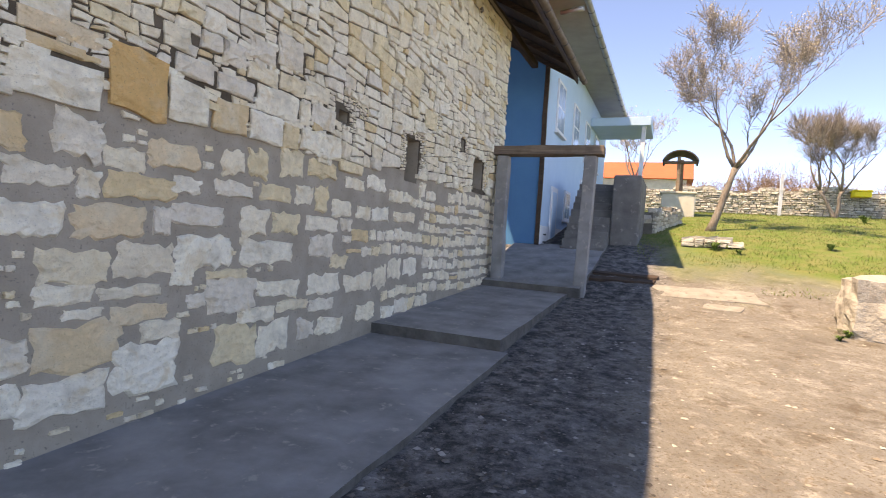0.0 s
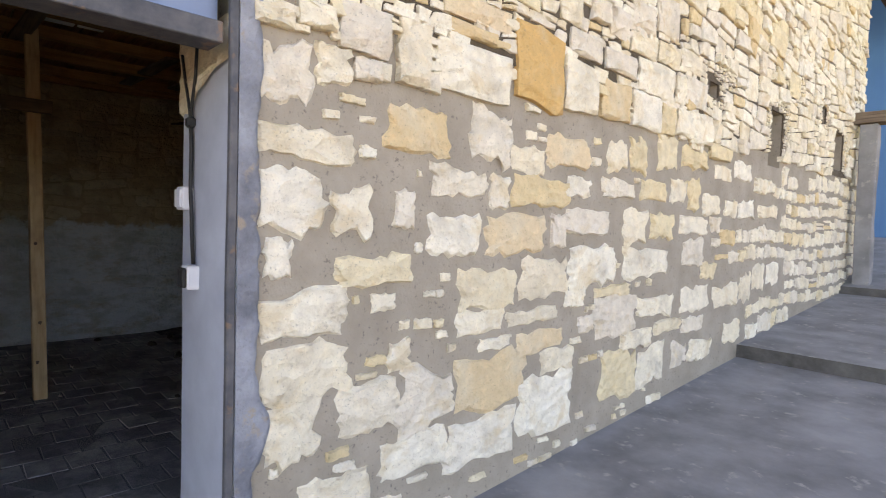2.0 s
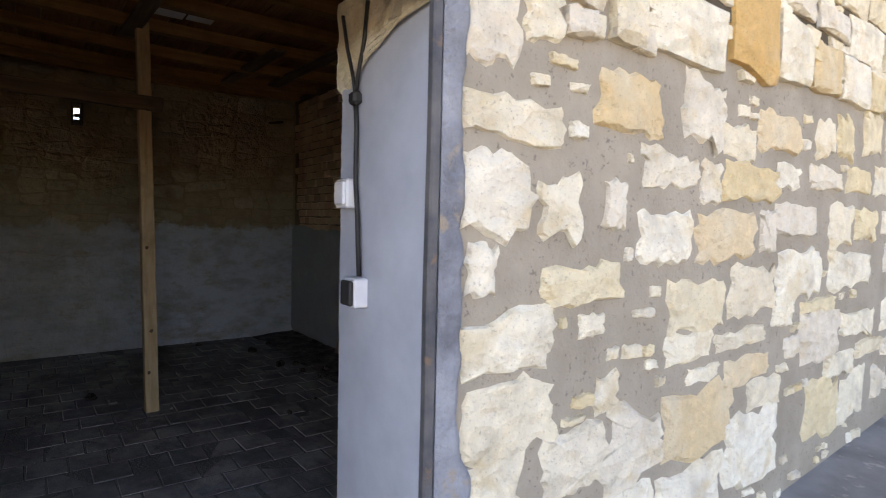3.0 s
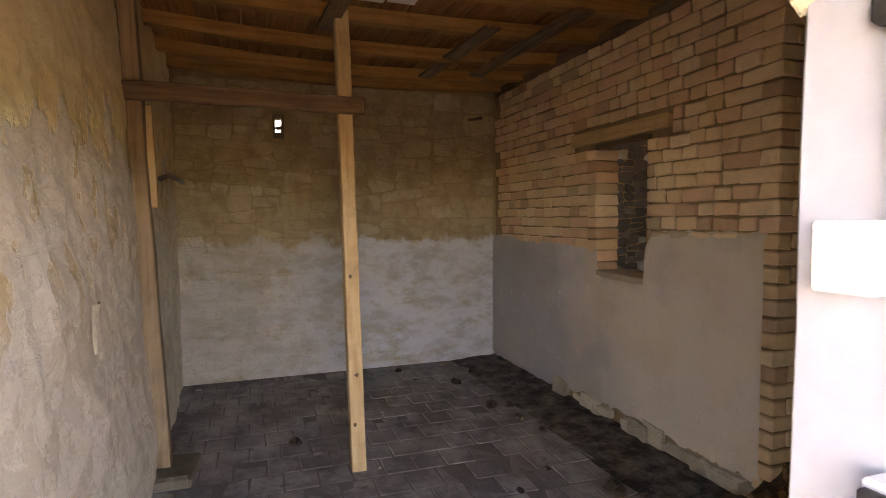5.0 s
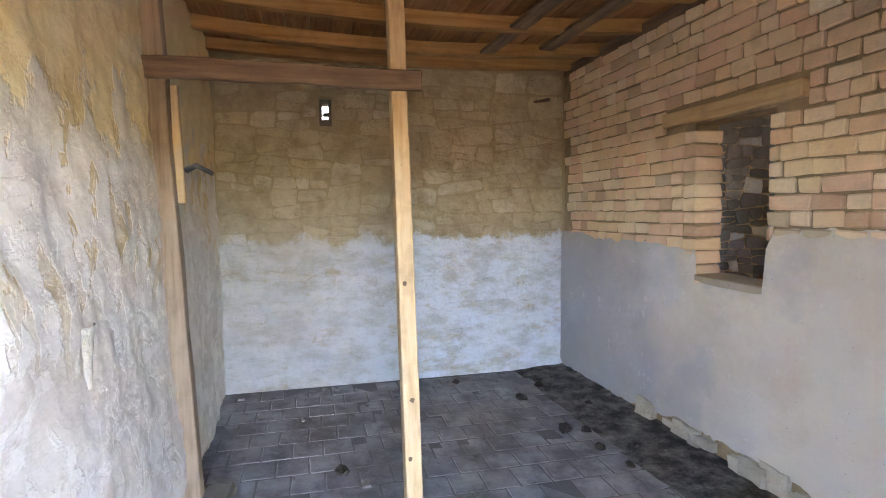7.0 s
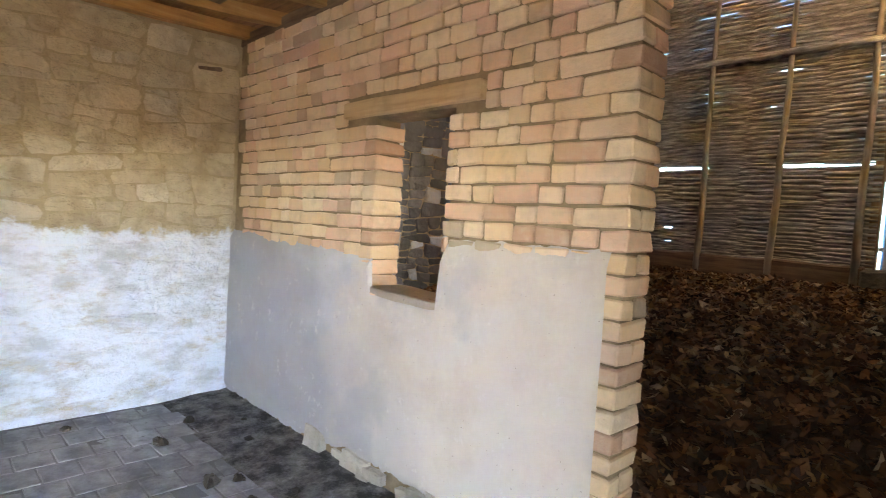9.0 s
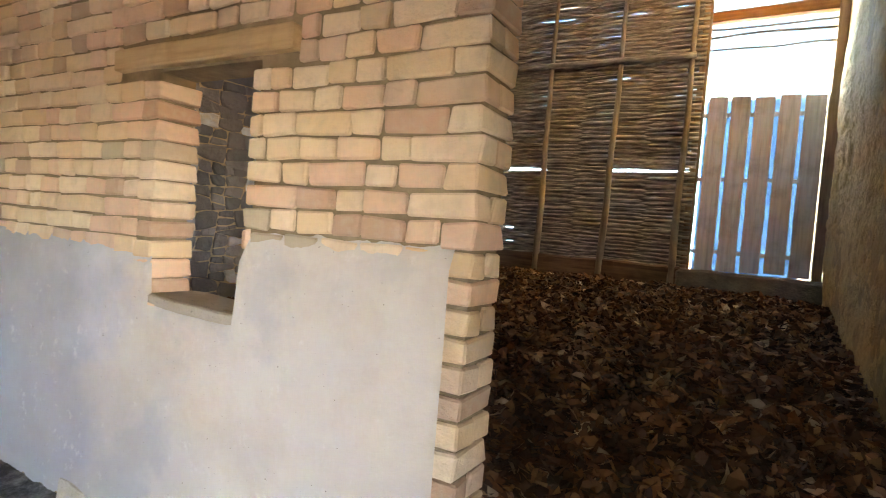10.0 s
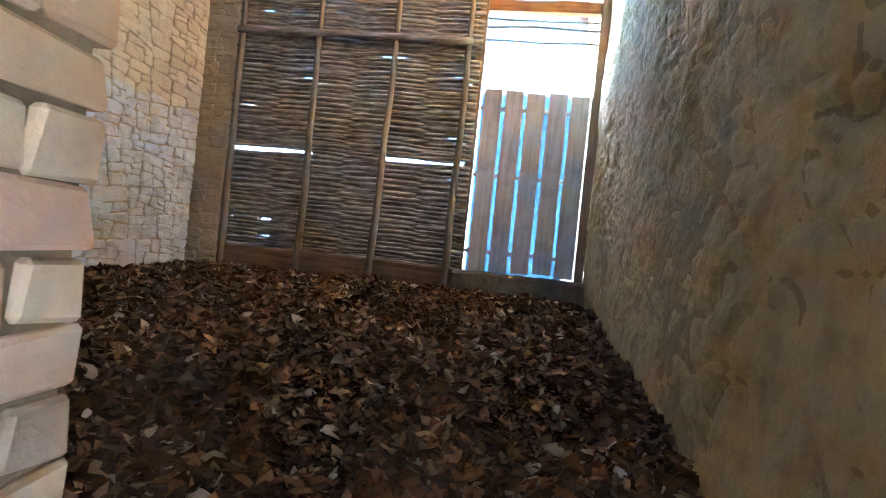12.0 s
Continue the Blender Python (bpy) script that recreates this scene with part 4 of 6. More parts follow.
def build_switches():
    sw = thing("light_switch", at=(-3.68, 0.884, 1.62), label="white surface-mounted light switch on the door reveal", category="switch")
    part("box", block("box", (-0.045, -0.045, -0.05), (0.045, 0.002, 0.05), M_white, 0.006), sw)
    part("rocker", block("rocker", (-0.033, -0.056, -0.038), (0.033, -0.044, 0.038), M_white, 0.003), sw)
    so = thing("power_socket", at=(-3.6, 0.884, 1.285), label="white outdoor socket with a dark spring flap", category="socket")
    part("box", block("box", (-0.042, -0.05, -0.05), (0.042, 0.002, 0.05), M_white, 0.006), so)
    part("flap", block("flap", (-0.036, -0.066, -0.042), (0.036, -0.049, 0.042), M_black, 0.006), so, "dark plastic flap")

    def cable(pts, r=0.007):
        v, f = tube([Vector(p) for p in pts], [r] * len(pts), 6)
        thing("cable", label="black cable clipped to the door reveal", category="cable", me=mesh_of("cable", v, f, M_black, True))
    cable([(-3.6, 0.871, 1.34), (-3.602, 0.866, 1.45), (-3.61, 0.866, 1.55), (-3.625, 0.866, 1.66), (-3.63, 0.868, 1.75), (-3.635, 0.871, 1.85), (-3.64, 0.868, 1.95)], 0.009)
    cable([(-3.64, 0.868, 1.95), (-3.66, 0.868, 2.02), (-3.7, 0.866, 2.12), (-3.73, 0.861, 2.24)])
    cable([(-3.64, 0.868, 1.95), (-3.62, 0.868, 2.03), (-3.58, 0.866, 2.12), (-3.55, 0.861, 2.24)])
    thing("cable_joint", label="black taped cable joint on the reveal", category="cable", me=block("joint", (-3.665, 0.85, 1.92), (-3.615, 0.886, 1.965), M_black, 0.01))


build_switches()

# ---- wattle screen and gate at the byre's far end ----
GY = 8.69
WX0, WX1, GX0, GX1 = -8.36, -5.47, -5.37, -4.03


def build_wattle():
    w = thing("wattle_screen", label="woven hazel wattle screen on upright stakes", category="wattle screen")
    rng = random.Random(11)
    stakes = (-8.3, -7.33, -6.42, -5.55)
    for x in stakes:
        pts = [Vector((x + 0.03 * noise.noise(Vector((x, z, 0))) + (0.03 if x == -6.42 else 0) * (z - 3) / 2, GY - 0.075, z)) for z in steps(1.15, 5.6, 0.35)]
        v, f = tube(pts, [0.05 - 0.002 * i for i in range(len(pts))], 7)
        part("stake", mesh_of("stake", v, f, M_twig_up, True), w)
    for layer in (0, 1):
        z, k = 1.4, layer
        while z < 5.55:
            r = rng.uniform(0.018, 0.034)
            # breaks in the weave
            spans = [(WX0 - 0.05, WX1 + 0.08)]
            if 2.59 < z < 2.635:
                spans = [(-7.3, -6.42)]
            elif 3.86 < z < 3.89:
                spans = [(-8.4, -6.6), (-6.35, -5.6)]
            elif 1.55 < z < 1.585 or 1.74 < z < 1.77:
                spans = [(-8.4, -8.3), (-8.2, -7.9), (-7.75, WX1 + 0.08)]
            for a, b in spans:
                pts, rad = [], []
                n = max(2, int((b - a) / 0.1))
                ph = math.pi * (k % 2)
                y0, tilt = rng.uniform(-0.01, 0.01) + 0.045 * layer, rng.uniform(-0.002, 0.002)
                for i in range(n + 1):
                    x = a + (b - a) * i / n
                    j = float(np.interp(x, stakes, (0, 1, 2, 3)))
                    pts.append(Vector((x, GY + y0 + 0.045 * math.cos(math.pi * j + ph), z + tilt * (x + 7) + 0.013 * noise.noise(Vector((x * 3, k * 1.7, 0))))))
                    rad.append(r * (1 - 0.2 * i / n) * (1 + 0.12 * noise.noise(Vector((x * 5, k, 1)))))
                if rng.random() < 0.5:
                    rad.reverse()
                v, f = tube(pts, rad, 5)
                part("twig", mesh_of("twig", v, f, M_twig, True), w)
            z += r * rng.uniform(0.95, 1.2)
            k += 1
    pts = [Vector((x, GY - 0.12, 4.02 + 0.03 * noise.noise(Vector((x * 2, 4, 1))))) for x in steps(-8.34, -5.5, 0.2)]
    v, f = tube(pts, [0.042 + 0.006 * noise.noise(p * 4) for p in pts], 7)
    part("tie_rod", mesh_of("tie_rod", v, f, M_twig, True), w, "thick pole tied across the stakes")
    thing("sill_beam", label="old timber sill under the wattle screen", category="beam", me=block("sill_beam", (WX0, GY - 0.1, 1.16), (-5.45, GY + 0.09, 1.43), M_old_x, 0.02, 14, 0.02))


M_twig_up = wood_mat("hazel_stake", (0.2, 0.165, 0.13), (0.3, 0.25, 0.2), (0.36, 0.31, 0.25), (1, 1, 0.06))
build_wattle()


def gap_blue_mat():
    """Translucent blue for an added screen that dims and tints the daylight in the gate's gaps."""
    k = Mat("blue_gap_screen")
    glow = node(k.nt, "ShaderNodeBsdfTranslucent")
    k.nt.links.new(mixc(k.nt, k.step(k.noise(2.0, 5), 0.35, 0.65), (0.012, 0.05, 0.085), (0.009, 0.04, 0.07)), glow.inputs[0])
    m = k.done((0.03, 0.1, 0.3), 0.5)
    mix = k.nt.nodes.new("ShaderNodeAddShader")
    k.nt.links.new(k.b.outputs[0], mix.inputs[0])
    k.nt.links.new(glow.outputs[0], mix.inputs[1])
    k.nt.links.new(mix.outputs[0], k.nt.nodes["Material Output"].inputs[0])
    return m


M_gap_blue = gap_blue_mat()


def build_gate():
    g = thing("plank_gate", label="weathered grey plank gate with gaps between the boards", category="gate")
    rng = random.Random(4)
    w, x = 0.206, GX0 + 0.055
    gaps = (0.04, 0.042, 0.045, 0.04, 0.09)
    for k in range(5):
        top = 3.54 - 0.01 * k + rng.uniform(-0.02, 0.01)
        part("board", block("board", (x, GY - 0.012, 1.42 + rng.uniform(-0.01, 0.03)), (x + w, GY + 0.012, top), M_grey_up, 0.003, 8, 0.006, k), g)
        x += w + gaps[k]
    part("stile", block("stile", (GX1 - 0.075, GY - 0.012, 1.45), (GX1 - 0.045, GY + 0.012, 3.5), M_grey_up, 0.003, 6, 0.005), g)
    for z in (1.62, 2.5, 3.28):
        part("batten", block("batten", (GX0, GY + 0.013, z), (GX1 - 0.08, GY + 0.043, z + 0.05), M_grey_up, 0.004, 6, 0.006, int(z * 9)), g)
    # added screen: turns the glaring daylight between the boards blue
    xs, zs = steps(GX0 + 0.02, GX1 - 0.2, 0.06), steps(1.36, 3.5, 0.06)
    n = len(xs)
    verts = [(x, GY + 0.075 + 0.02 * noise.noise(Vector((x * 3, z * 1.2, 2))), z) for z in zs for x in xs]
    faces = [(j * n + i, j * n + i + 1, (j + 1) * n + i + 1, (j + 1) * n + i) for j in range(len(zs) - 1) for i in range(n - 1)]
    thing("tarpaulin", label="added translucent blue screen tinting the gaps between the gate boards", category="sheet", me=mesh_of("tarpaulin", verts, faces, M_gap_blue, True))
    for x, nm in ((-5.42, "gatepost"), (-4.05, "gatepost")):
        thing("gate_post", label="old brown timber gate post", category="post", me=beam_between("gate_post", (x, GY, 1.0), (x + 0.01, GY, 5.4), 0.06 if x > -5 else 0.1, 0.1, M_old_up, 8, 0.012, 2))
    thing("gate_sill", label="worn stone threshold under the plank gate", category="threshold", me=block("gate_sill", (-5.5, GY - 0.2, 1.05), (-3.97, GY + 0.2, 1.41), M_rubble, 0.03, 10, 0.03))
    for z, s in ((4.1, 0.013), (4.26, 0.016), (4.36, 0.014)):
        pts = [Vector((x, GY + 0.03, z + 0.03 * noise.noise(Vector((x * 2, z * 9, 0))))) for x in steps(-5.42, -3.98, 0.15)]
        v, f = tube(pts, [s] * len(pts), 5)
        thing("rail_pole", label="thin crooked pole across the opening above the gate", category="pole", group="poles above the gate", me=mesh_of("rail_pole", v, f, M_twig, True))
    thing("gateway_lintel", label="orange pine beam across the top of the gateway", category="beam", me=beam_between("gate_head", (-5.45, GY + 0.05, 4.5), (-3.95, GY + 0.05, 4.52), 0.1, 0.13, M_pine_x, 6, 0.01))
    thing("gateway_lintel", label="upper pine beam across the top of the gateway", category="beam", me=beam_between("gate_head", (-8.4, GY + 0.05, 5.62), (-3.95, GY + 0.05, 5.64), 0.14, 0.16, M_pine_x, 8, 0.01))


build_gate()
thing("wall_gable", label="boarded gable above the wattle screen", category="wall", kind="structure", me=mesh_of("gable", [(x, GY + dy, z) for dy in (0, 0.05) for x, z in ((-9.6, 5.72), (-3.2, 5.72), (-3.2, 6.3), (-6.2, 8.0), (-9.6, 6.1))],
                                                                             [(0, 1, 2, 3, 4), (9, 8, 7, 6, 5), (0, 5, 6, 1), (1, 6, 7, 2), (2, 7, 8, 3), (3, 8, 9, 4), (4, 9, 5, 0)], M_old_up))

# ---- portal in front of the porch ----
def build_portal():
    for x, lean in ((-2.93, -0.02), (-1.3, 0.06)):
        thing("portal_post", label="rough grey concrete post carrying a wooden beam", category="post", group="portal posts",
              me=beam_between("portal_post", (x, 10.62, 0.5), (x + lean, 10.62, 3.27), 0.24, 0.22, M_concrete, 10, 0.02, int(-x * 3), 0.012))
    thing("portal_beam", label="weathered brown wooden beam across two concrete posts", category="beam", me=beam_between("portal_beam", (-3.16, 10.62, 3.36), (-1.0, 10.62, 3.36), 0.34, 0.17, M_lintel_dark, 10, 0.015))


M_lintel_dark = wood_mat("weathered_beam", (0.11, 0.078, 0.055), (0.18, 0.13, 0.092), (0.26, 0.19, 0.135), (0.06, 1, 1))
build_portal()

# ---- blue house ----
HX, HY0, HY1, HZ = -2.95, 14.3, 27.0, 7.3


def build_house():
    h = thing("blue_house", label="two-storey house rendered light blue with white window trim", category="house")
    part("wall", block("house_wall", (-11.5, HY0, 0.9), (HX, HY1, HZ), M_blue, 0), h)
    part("plinth", block("plinth", (HX - 0.1, HY0 - 0.02, 0.9), (HX + 0.03, HY1, 2.05), M_whitewash, 0.01), h, "white painted plinth")
    # thin face whose darker blue holds the shade lying on the gable
    part("gable_coat", block("gable_coat", (-11.5, HY0 - 0.03, 0.9), (HX - 0.12, HY0 - 0.001, HZ - 0.05), M_blue_shaded, 0), h, "blue render darkened for the gable's shade")
    part("corner_post", block("corner_post", (HX - 0.12, HY0 - 0.09, 1.0), (HX - 0.0, HY0 - 0.031, 6.4), M_eave_x, 0.01, 10, 0.02), h, "dark timber corner post")
    ov = 0.95
    part("soffit", block("soffit", (-12.2, HY0 - 0.7, HZ), (HX + ov, HY1 + 0.3, HZ + 0.06), M_soffit, 0), h, "grey boarded soffit")
    part("soffit", block("soffit", (-4.2, 11.0, HZ), (HX + ov, HY0 - 0.701, HZ + 0.06), M_soffit, 0), h, "grey boarded soffit")
    part("eave_cover", block("eave_cover", (-4.2, 10.95, HZ + 0.061), (HX + ov + 0.05, HY0 - 0.751, HZ + 0.13), M_tile, 0), h)
    v = [(-12.3, HY0 - 0.75, HZ + 0.07), (HX + ov + 0.05, HY0 - 0.75, HZ + 0.07), (HX + ov + 0.05, HY1 + 0.35, HZ + 0.07), (-12.3, HY1 + 0.35, HZ + 0.07), (-7.2, HY0 + 3.5, HZ + 2.4), (-7.2, HY1 - 3.5, HZ + 2.4)]
    part("roof", mesh_of("house_roof", v, [(0, 1, 4), (1, 2, 5, 4), (2, 3, 5), (3, 0, 4, 5), (3, 2, 1, 0)], M_tile), h)

    def window(y, z, w, t, name="window"):
        f = part(name, block("window_frame", (HX, y, z), (HX + 0.05, y + w, z + t), M_whitewash, 0.006), h)
        n = 2 if w > 0.8 else 1
        for k in range(n):
            for j in range(2):
                a, b = y + 0.09 + k * (w - 0.12) / n, y + 0.06 + (k + 1) * (w - 0.12) / n - 0.03
                c, d = z + 0.09 + j * (t - 0.12) / 2, z + 0.06 + (j + 1) * (t - 0.12) / 2 - 0.03
                part("pane", block("pane", (HX + 0.045, a, c), (HX + 0.056, b, d), M_glass, 0), f)
        part("sill", block("sill", (HX, y - 0.08, z - 0.07), (HX + 0.12, y + w + 0.08, z), M_whitewash, 0.008), f)
    for y in (15.3, 18.0, 20.6, 23.2):
        window(y, 4.75, 1.1, 1.45)
    window(17.3, 2.35, 0.9, 0.95)
    window(20.2, 2.9, 0.9, 1.1)
    d = part("door", block("house_door", (HX, 15.3, 1.3), (HX + 0.05, 16.1, 3.2), M_whitewash, 0.01), h, "white painted door")
    part("panel", block("panel", (HX + 0.05, 15.42, 1.5), (HX + 0.06, 15.98, 3.05), M_blue, 0.004), d)
    for z in (1.45, 1.6, 1.8):
        part("plinth_mark", block("mark", (HX + 0.031, 14.55, z), (HX + 0.035, 14.95, z + 0.04), M_black, 0), h, "dark painted dash")


M_soffit = simple("grey_soffit", (0.34, 0.34, 0.34), (0.27, 0.27, 0.27), 2.0, 0.8, 30.0, 0.1, 0.004)
build_house()
gutter("gutter", HX + 1.03, HZ + 0.03, 10.9, HY1 + 0.3, 0.08, "long zinc gutter along the house eaves", M_zinc)


def build_pergola():
    p = thing("porch_roof", label="light blue concrete canopy on a slender white post", category="canopy")
    part("slab", block("canopy", (HX, 22.0, 6.3), (-0.75, 24.8, 6.62), M_blue, 0.01), p)
    part("post", beam_between("canopy_post", (-1.05, 22.3, 2.7), (-1.0, 22.3, 6.3), 0.15, 0.15, M_whitewash, 4, 0.004), p)


build_pergola()


def build_stairs():
    """Outdoor concrete flight rising away, with its landing block."""
    s = thing("outdoor_stairs", label="dark grey concrete stairs up to the house", category="stairs")
    for k in range(11):
        y, z = 13.7 + 0.27 * k, 1.15 + 0.205 * k
        part("step", block("step", (-2.35, y, z - 0.3), (-1.27, 17.2, z + 0.2), M_conc_dark, 0.012, 3, 0.012, k), s)
    part("landing_block", block("landing", (-1.25, 15.0, 0.9), (-0.55, 17.4, 3.5), M_conc_dark, 0.03, 6, 0.03), s)


M_conc_dark = simple("weathered_dark_concrete", (0.2, 0.19, 0.175), (0.11, 0.105, 0.1), 2.0, 0.9, 25.0, 0.5, 0.02, spots=((0.28, 0.26, 0.23), 6.0))
build_stairs()

# ---- yard, garden and distance ----
def grow(rng, pile, twigs, p, d, length, radius, depth, spread, up):
    """Limbs, forking; thin ones end in twigs."""
    n = 4
    pts, rad = [p.copy()], [radius]
    for i in range(n):
        d = (d + Vector((rng.gauss(0, 0.12), rng.gauss(0, 0.12), rng.gauss(0.05, 0.08) * up))).normalized()
        p = p + d * length / n
        pts.append(p.copy())
        rad.append(radius * (1 - 0.42 * (i + 1) / n))
    pile.add(*tube(pts, rad, 7 if radius > 0.05 else 4 if radius > 0.012 else 3))
    if depth <= 2:
        twigs.append((pts, d))
    if depth == 0:
        return
    for k in range(rng.choice((2, 3, 3)) if depth > 1 else 4):
        q = pts[-1] if k == 0 else pts[rng.randint(2, n)]
        side = Vector((rng.gauss(0, 1), rng.gauss(0, 1), rng.gauss(0.45 * up, 0.6)))
        grow(rng, pile, twigs, q, (d + side.normalized() * spread).normalized(), length * rng.uniform(0.62, 0.84), rad[-1] * rng.uniform(0.55, 0.8), depth - 1, spread, up)


def build_tree(name, at, trunk_to, radius, length, depth, seed, label, buds, bud_mat, stems=1, spread=0.62, bud_size=0.03):
    rng = random.Random(seed)
    t = thing(name, at=at, label=label, category="tree")
    wood, fine, twigs = Pile(), Pile(), []
    for s in range(stems):
        top = Vector(trunk_to) + (Vector((rng.uniform(-0.8, 0.8), rng.uniform(-0.5, 0.5), 0)) if s else Vector())
        pts = [Vector((0, 0, -0.15)).lerp(top, k / 5) + (noise.noise_vector(Vector((k * 0.8, seed, s))) * 0.09 if k else Vector()) for k in range(6)]
        rad = [radius * (1.35 if k == 0 else 1 - 0.4 * k / 5) / (1 + 0.3 * (stems > 1)) for k in range(6)]
        wood.add(*tube(pts, rad, 9))
        for k in range(4):
            a = 1.57 * k + rng.uniform(-0.5, 0.5)
            grow(rng, wood, twigs, pts[-1 if k else 4], Vector((math.cos(a) * 0.55, math.sin(a) * 0.55, 1)).normalized(), length, radius * 0.44, depth, spread, 1.0)
    for pts, d in twigs:
        for k in range(7):
            p = pts[rng.randint(1, 4)]
            e = (d + Vector((rng.gauss(0, 0.6), rng.gauss(0, 0.6), rng.gauss(0.2, 0.5)))).normalized()
            L = rng.uniform(0.25, 0.6)
            q = [p, p + e * L * 0.5, p + e * L + Vector((0, 0, rng.uniform(-0.05, 0.08)))]
            fine.add(*tube(q, [0.007, 0.006, 0.004], 3))
            for b in range(buds):
                c = q[1].lerp(q[2], rng.random()) + Vector((rng.gauss(0, 0.03), rng.gauss(0, 0.03), rng.gauss(0, 0.03)))
                u, w = Vector((rng.gauss(0, 1), rng.gauss(0, 1), rng.gauss(0, 1))).normalized() * bud_size, Vector((rng.gauss(0, 1), rng.gauss(0, 1), rng.gauss(0, 1))).normalized() * bud_size * 0.7
                bud_pile.add([c - u, c + w, c + u, c - w], [(0, 1, 2, 3)])
    part("trunk", wood.mesh("trunk", M_bark, True), t)
    crown = part("crown", fine.mesh("crown", M_finetwig), t)
    if bud_pile.v:
        part("bud_cloud", bud_pile.mesh("buds", bud_mat), crown)
    bud_pile.v, bud_pile.f = [], []
    return t


bud_pile = Pile()
build_tree("tree", (1.3, 19, ground_z(1.3, 19)), (0.62, 0.2, 2.0), 0.13, 1.65, 4, 2, "leaning fruit tree just breaking into pale buds", 3, M_bud, 1, 0.55, 0.026)
build_tree("tree", (7.1, 30, ground_z(7.1, 30)), (0.1, 0, 1.3), 0.13, 1.25, 4, 6, "bare spreading tree before the garden wall", 1, M_brush, 2, 0.65, 0.02)
build_tree("tree", (10.6, 31, ground_z(10, 31)), (0.2, 0, 1.5), 0.12, 1.5, 3, 9, "slim bare tree at the end of the garden", 2, M_bud, 2, 0.6, 0.03)
build_tree("tree", (-2.6, 40, ground_z(-2.6, 40)), (0.2, 0, 2.2), 0.16, 2.0, 3, 12, "bare tree behind the house", 2, M_bud, 1, 0.6, 0.04)


def build_brush(at, w, h, seed, label):
    rng, pile = random.Random(seed), Pile()
    for k in range(260):
        x, y = rng.gauss(0, w / 3), rng.gauss(0, 0.7)
        hh = h * rng.uniform(0.5, 1) * max(0.25, 1 - (x / w) ** 2 * 1.5)
        p = Vector((x, y, -0.1))
        d = Vector((rng.gauss(0, 0.35), rng.gauss(0, 0.3), 1)).normalized()
        pts = [p, p + d * hh * 0.5, p + d * hh + Vector((rng.gauss(0, 0.2), rng.gauss(0, 0.2), 0))]
        pile.add(*tube(pts, [0.02, 0.014, 0.006], 3))
        for j in range(7):
            q = pts[1].lerp(pts[2], rng.random())
            e = q + Vector((rng.gauss(0, 0.25), rng.gauss(0, 0.25), rng.gauss(0.15, 0.2)))
            pile.add(*tube([q, e], [0.009, 0.004], 3))
    thing("shrub", at=at, label=label, category="shrub", me=pile.mesh("shrub", M_brush))


for k, (x, y, w, h) in enumerate(((1.9, 36, 2.6, 2.3), (4.4, 35, 3.0, 3.0), (6.3, 36, 3.2, 3.2), (8.6, 37, 3.0, 2.4), (11.5, 37, 3.5, 2.2), (14.5, 38, 3.5, 2.6))):
    build_brush((x, y, ground_z(x, y)), w, h, 30 + k, "tangled leafless brush beyond the garden wall")


def rubble_wall(name, a, b, h, thick, seed, label, sizes=(0.12, 0.4)):
    """A dry-stone wall along a line: a core and loose stones all over it."""
    rng = random.Random(seed)
    a, b = Vector((a[0], a[1], 0)), Vector((b[0], b[1], 0))
    d = (b - a).normalized()
    nrm = Vector((d.y, -d.x, 0))
    L = (b - a).length
    w = thing(name, label=label, category="stone wall", kind="structure")
    core = Pile()
    for i in range(int(L)):
        p, q = a + d * i, a + d * (i + 1.02)
        zz = min(ground_z(p.x, p.y), ground_z(q.x, q.y)) - 0.3
        top = max(ground_z(p.x, p.y), ground_z(q.x, q.y)) + h * 0.86
        vs = [c + nrm * s * thick * 0.4 + Vector((0, 0, z)) for z in (zz, top) for c, s in ((p, -1), (q, -1), (q, 1), (p, 1))]
        core.add(vs, [(0, 3, 2, 1), (4, 5, 6, 7), (0, 1, 5, 4), (1, 2, 6, 5), (2, 3, 7, 6), (3, 0, 4, 7)])
    part("wall_core", core.mesh("core", M_rubble), w)
    pile = Pile()
    z = 0.0
    while z < h:
        hh = rng.uniform(0.09, 0.17)
        s = 0.0
        while s < L:
            ww = rng.uniform(*sizes)
            lim = h * (0.85 + 0.25 * noise.noise(Vector((s * 0.5, seed, 0))))
            if z < lim:
                p = a + d * (s + ww / 2)
                base = ground_z(p.x, p.y)
                vv, ff = stone_shape(rng, ww * 0.96, hh * 0.94, rng.uniform(0.03, 0.1), 8, 0.12)
                pile.add([p + d * u + nrm * (thick * 0.42 + o) + Vector((0, 0, base + z + hh / 2 + v)) for u, v, o in vv], ff)
                if z + hh >= lim - 0.1:
                    c = p + Vector((0, 0, base + z + hh))
                    pile.add([c + Vector((sx * ww * 0.5, sy * thick * 0.42, sz * hh * 0.5)) + Vector((rng.gauss(0, 0.02), rng.gauss(0, 0.02), rng.gauss(0, 0.02))) for sz in (-1, 1) for sx, sy in ((-1, -1), (1, -1), (1, 1), (-1, 1))],
                             [(0, 3, 2, 1), (4, 5, 6, 7), (0, 1, 5, 4), (1, 2, 6, 5), (2, 3, 7, 6), (3, 0, 4, 7)])
            s += ww
        z += hh
    tagged(part("dry_stones", pile.mesh("dry_stones", M_grey_stone), w), "loose grey fieldstones", kind="stuff")


rubble_wall("wall_garden", (-4.0, 32.5), (22, 32.0), 1.35, 0.7, 41, "long dry-stone garden wall of grey fieldstones")
rubble_wall("wall_terrace", (-0.5, 17.5), (0.25, 20.5), 0.55, 0.5, 42, "low tumbled terrace wall in the shade")
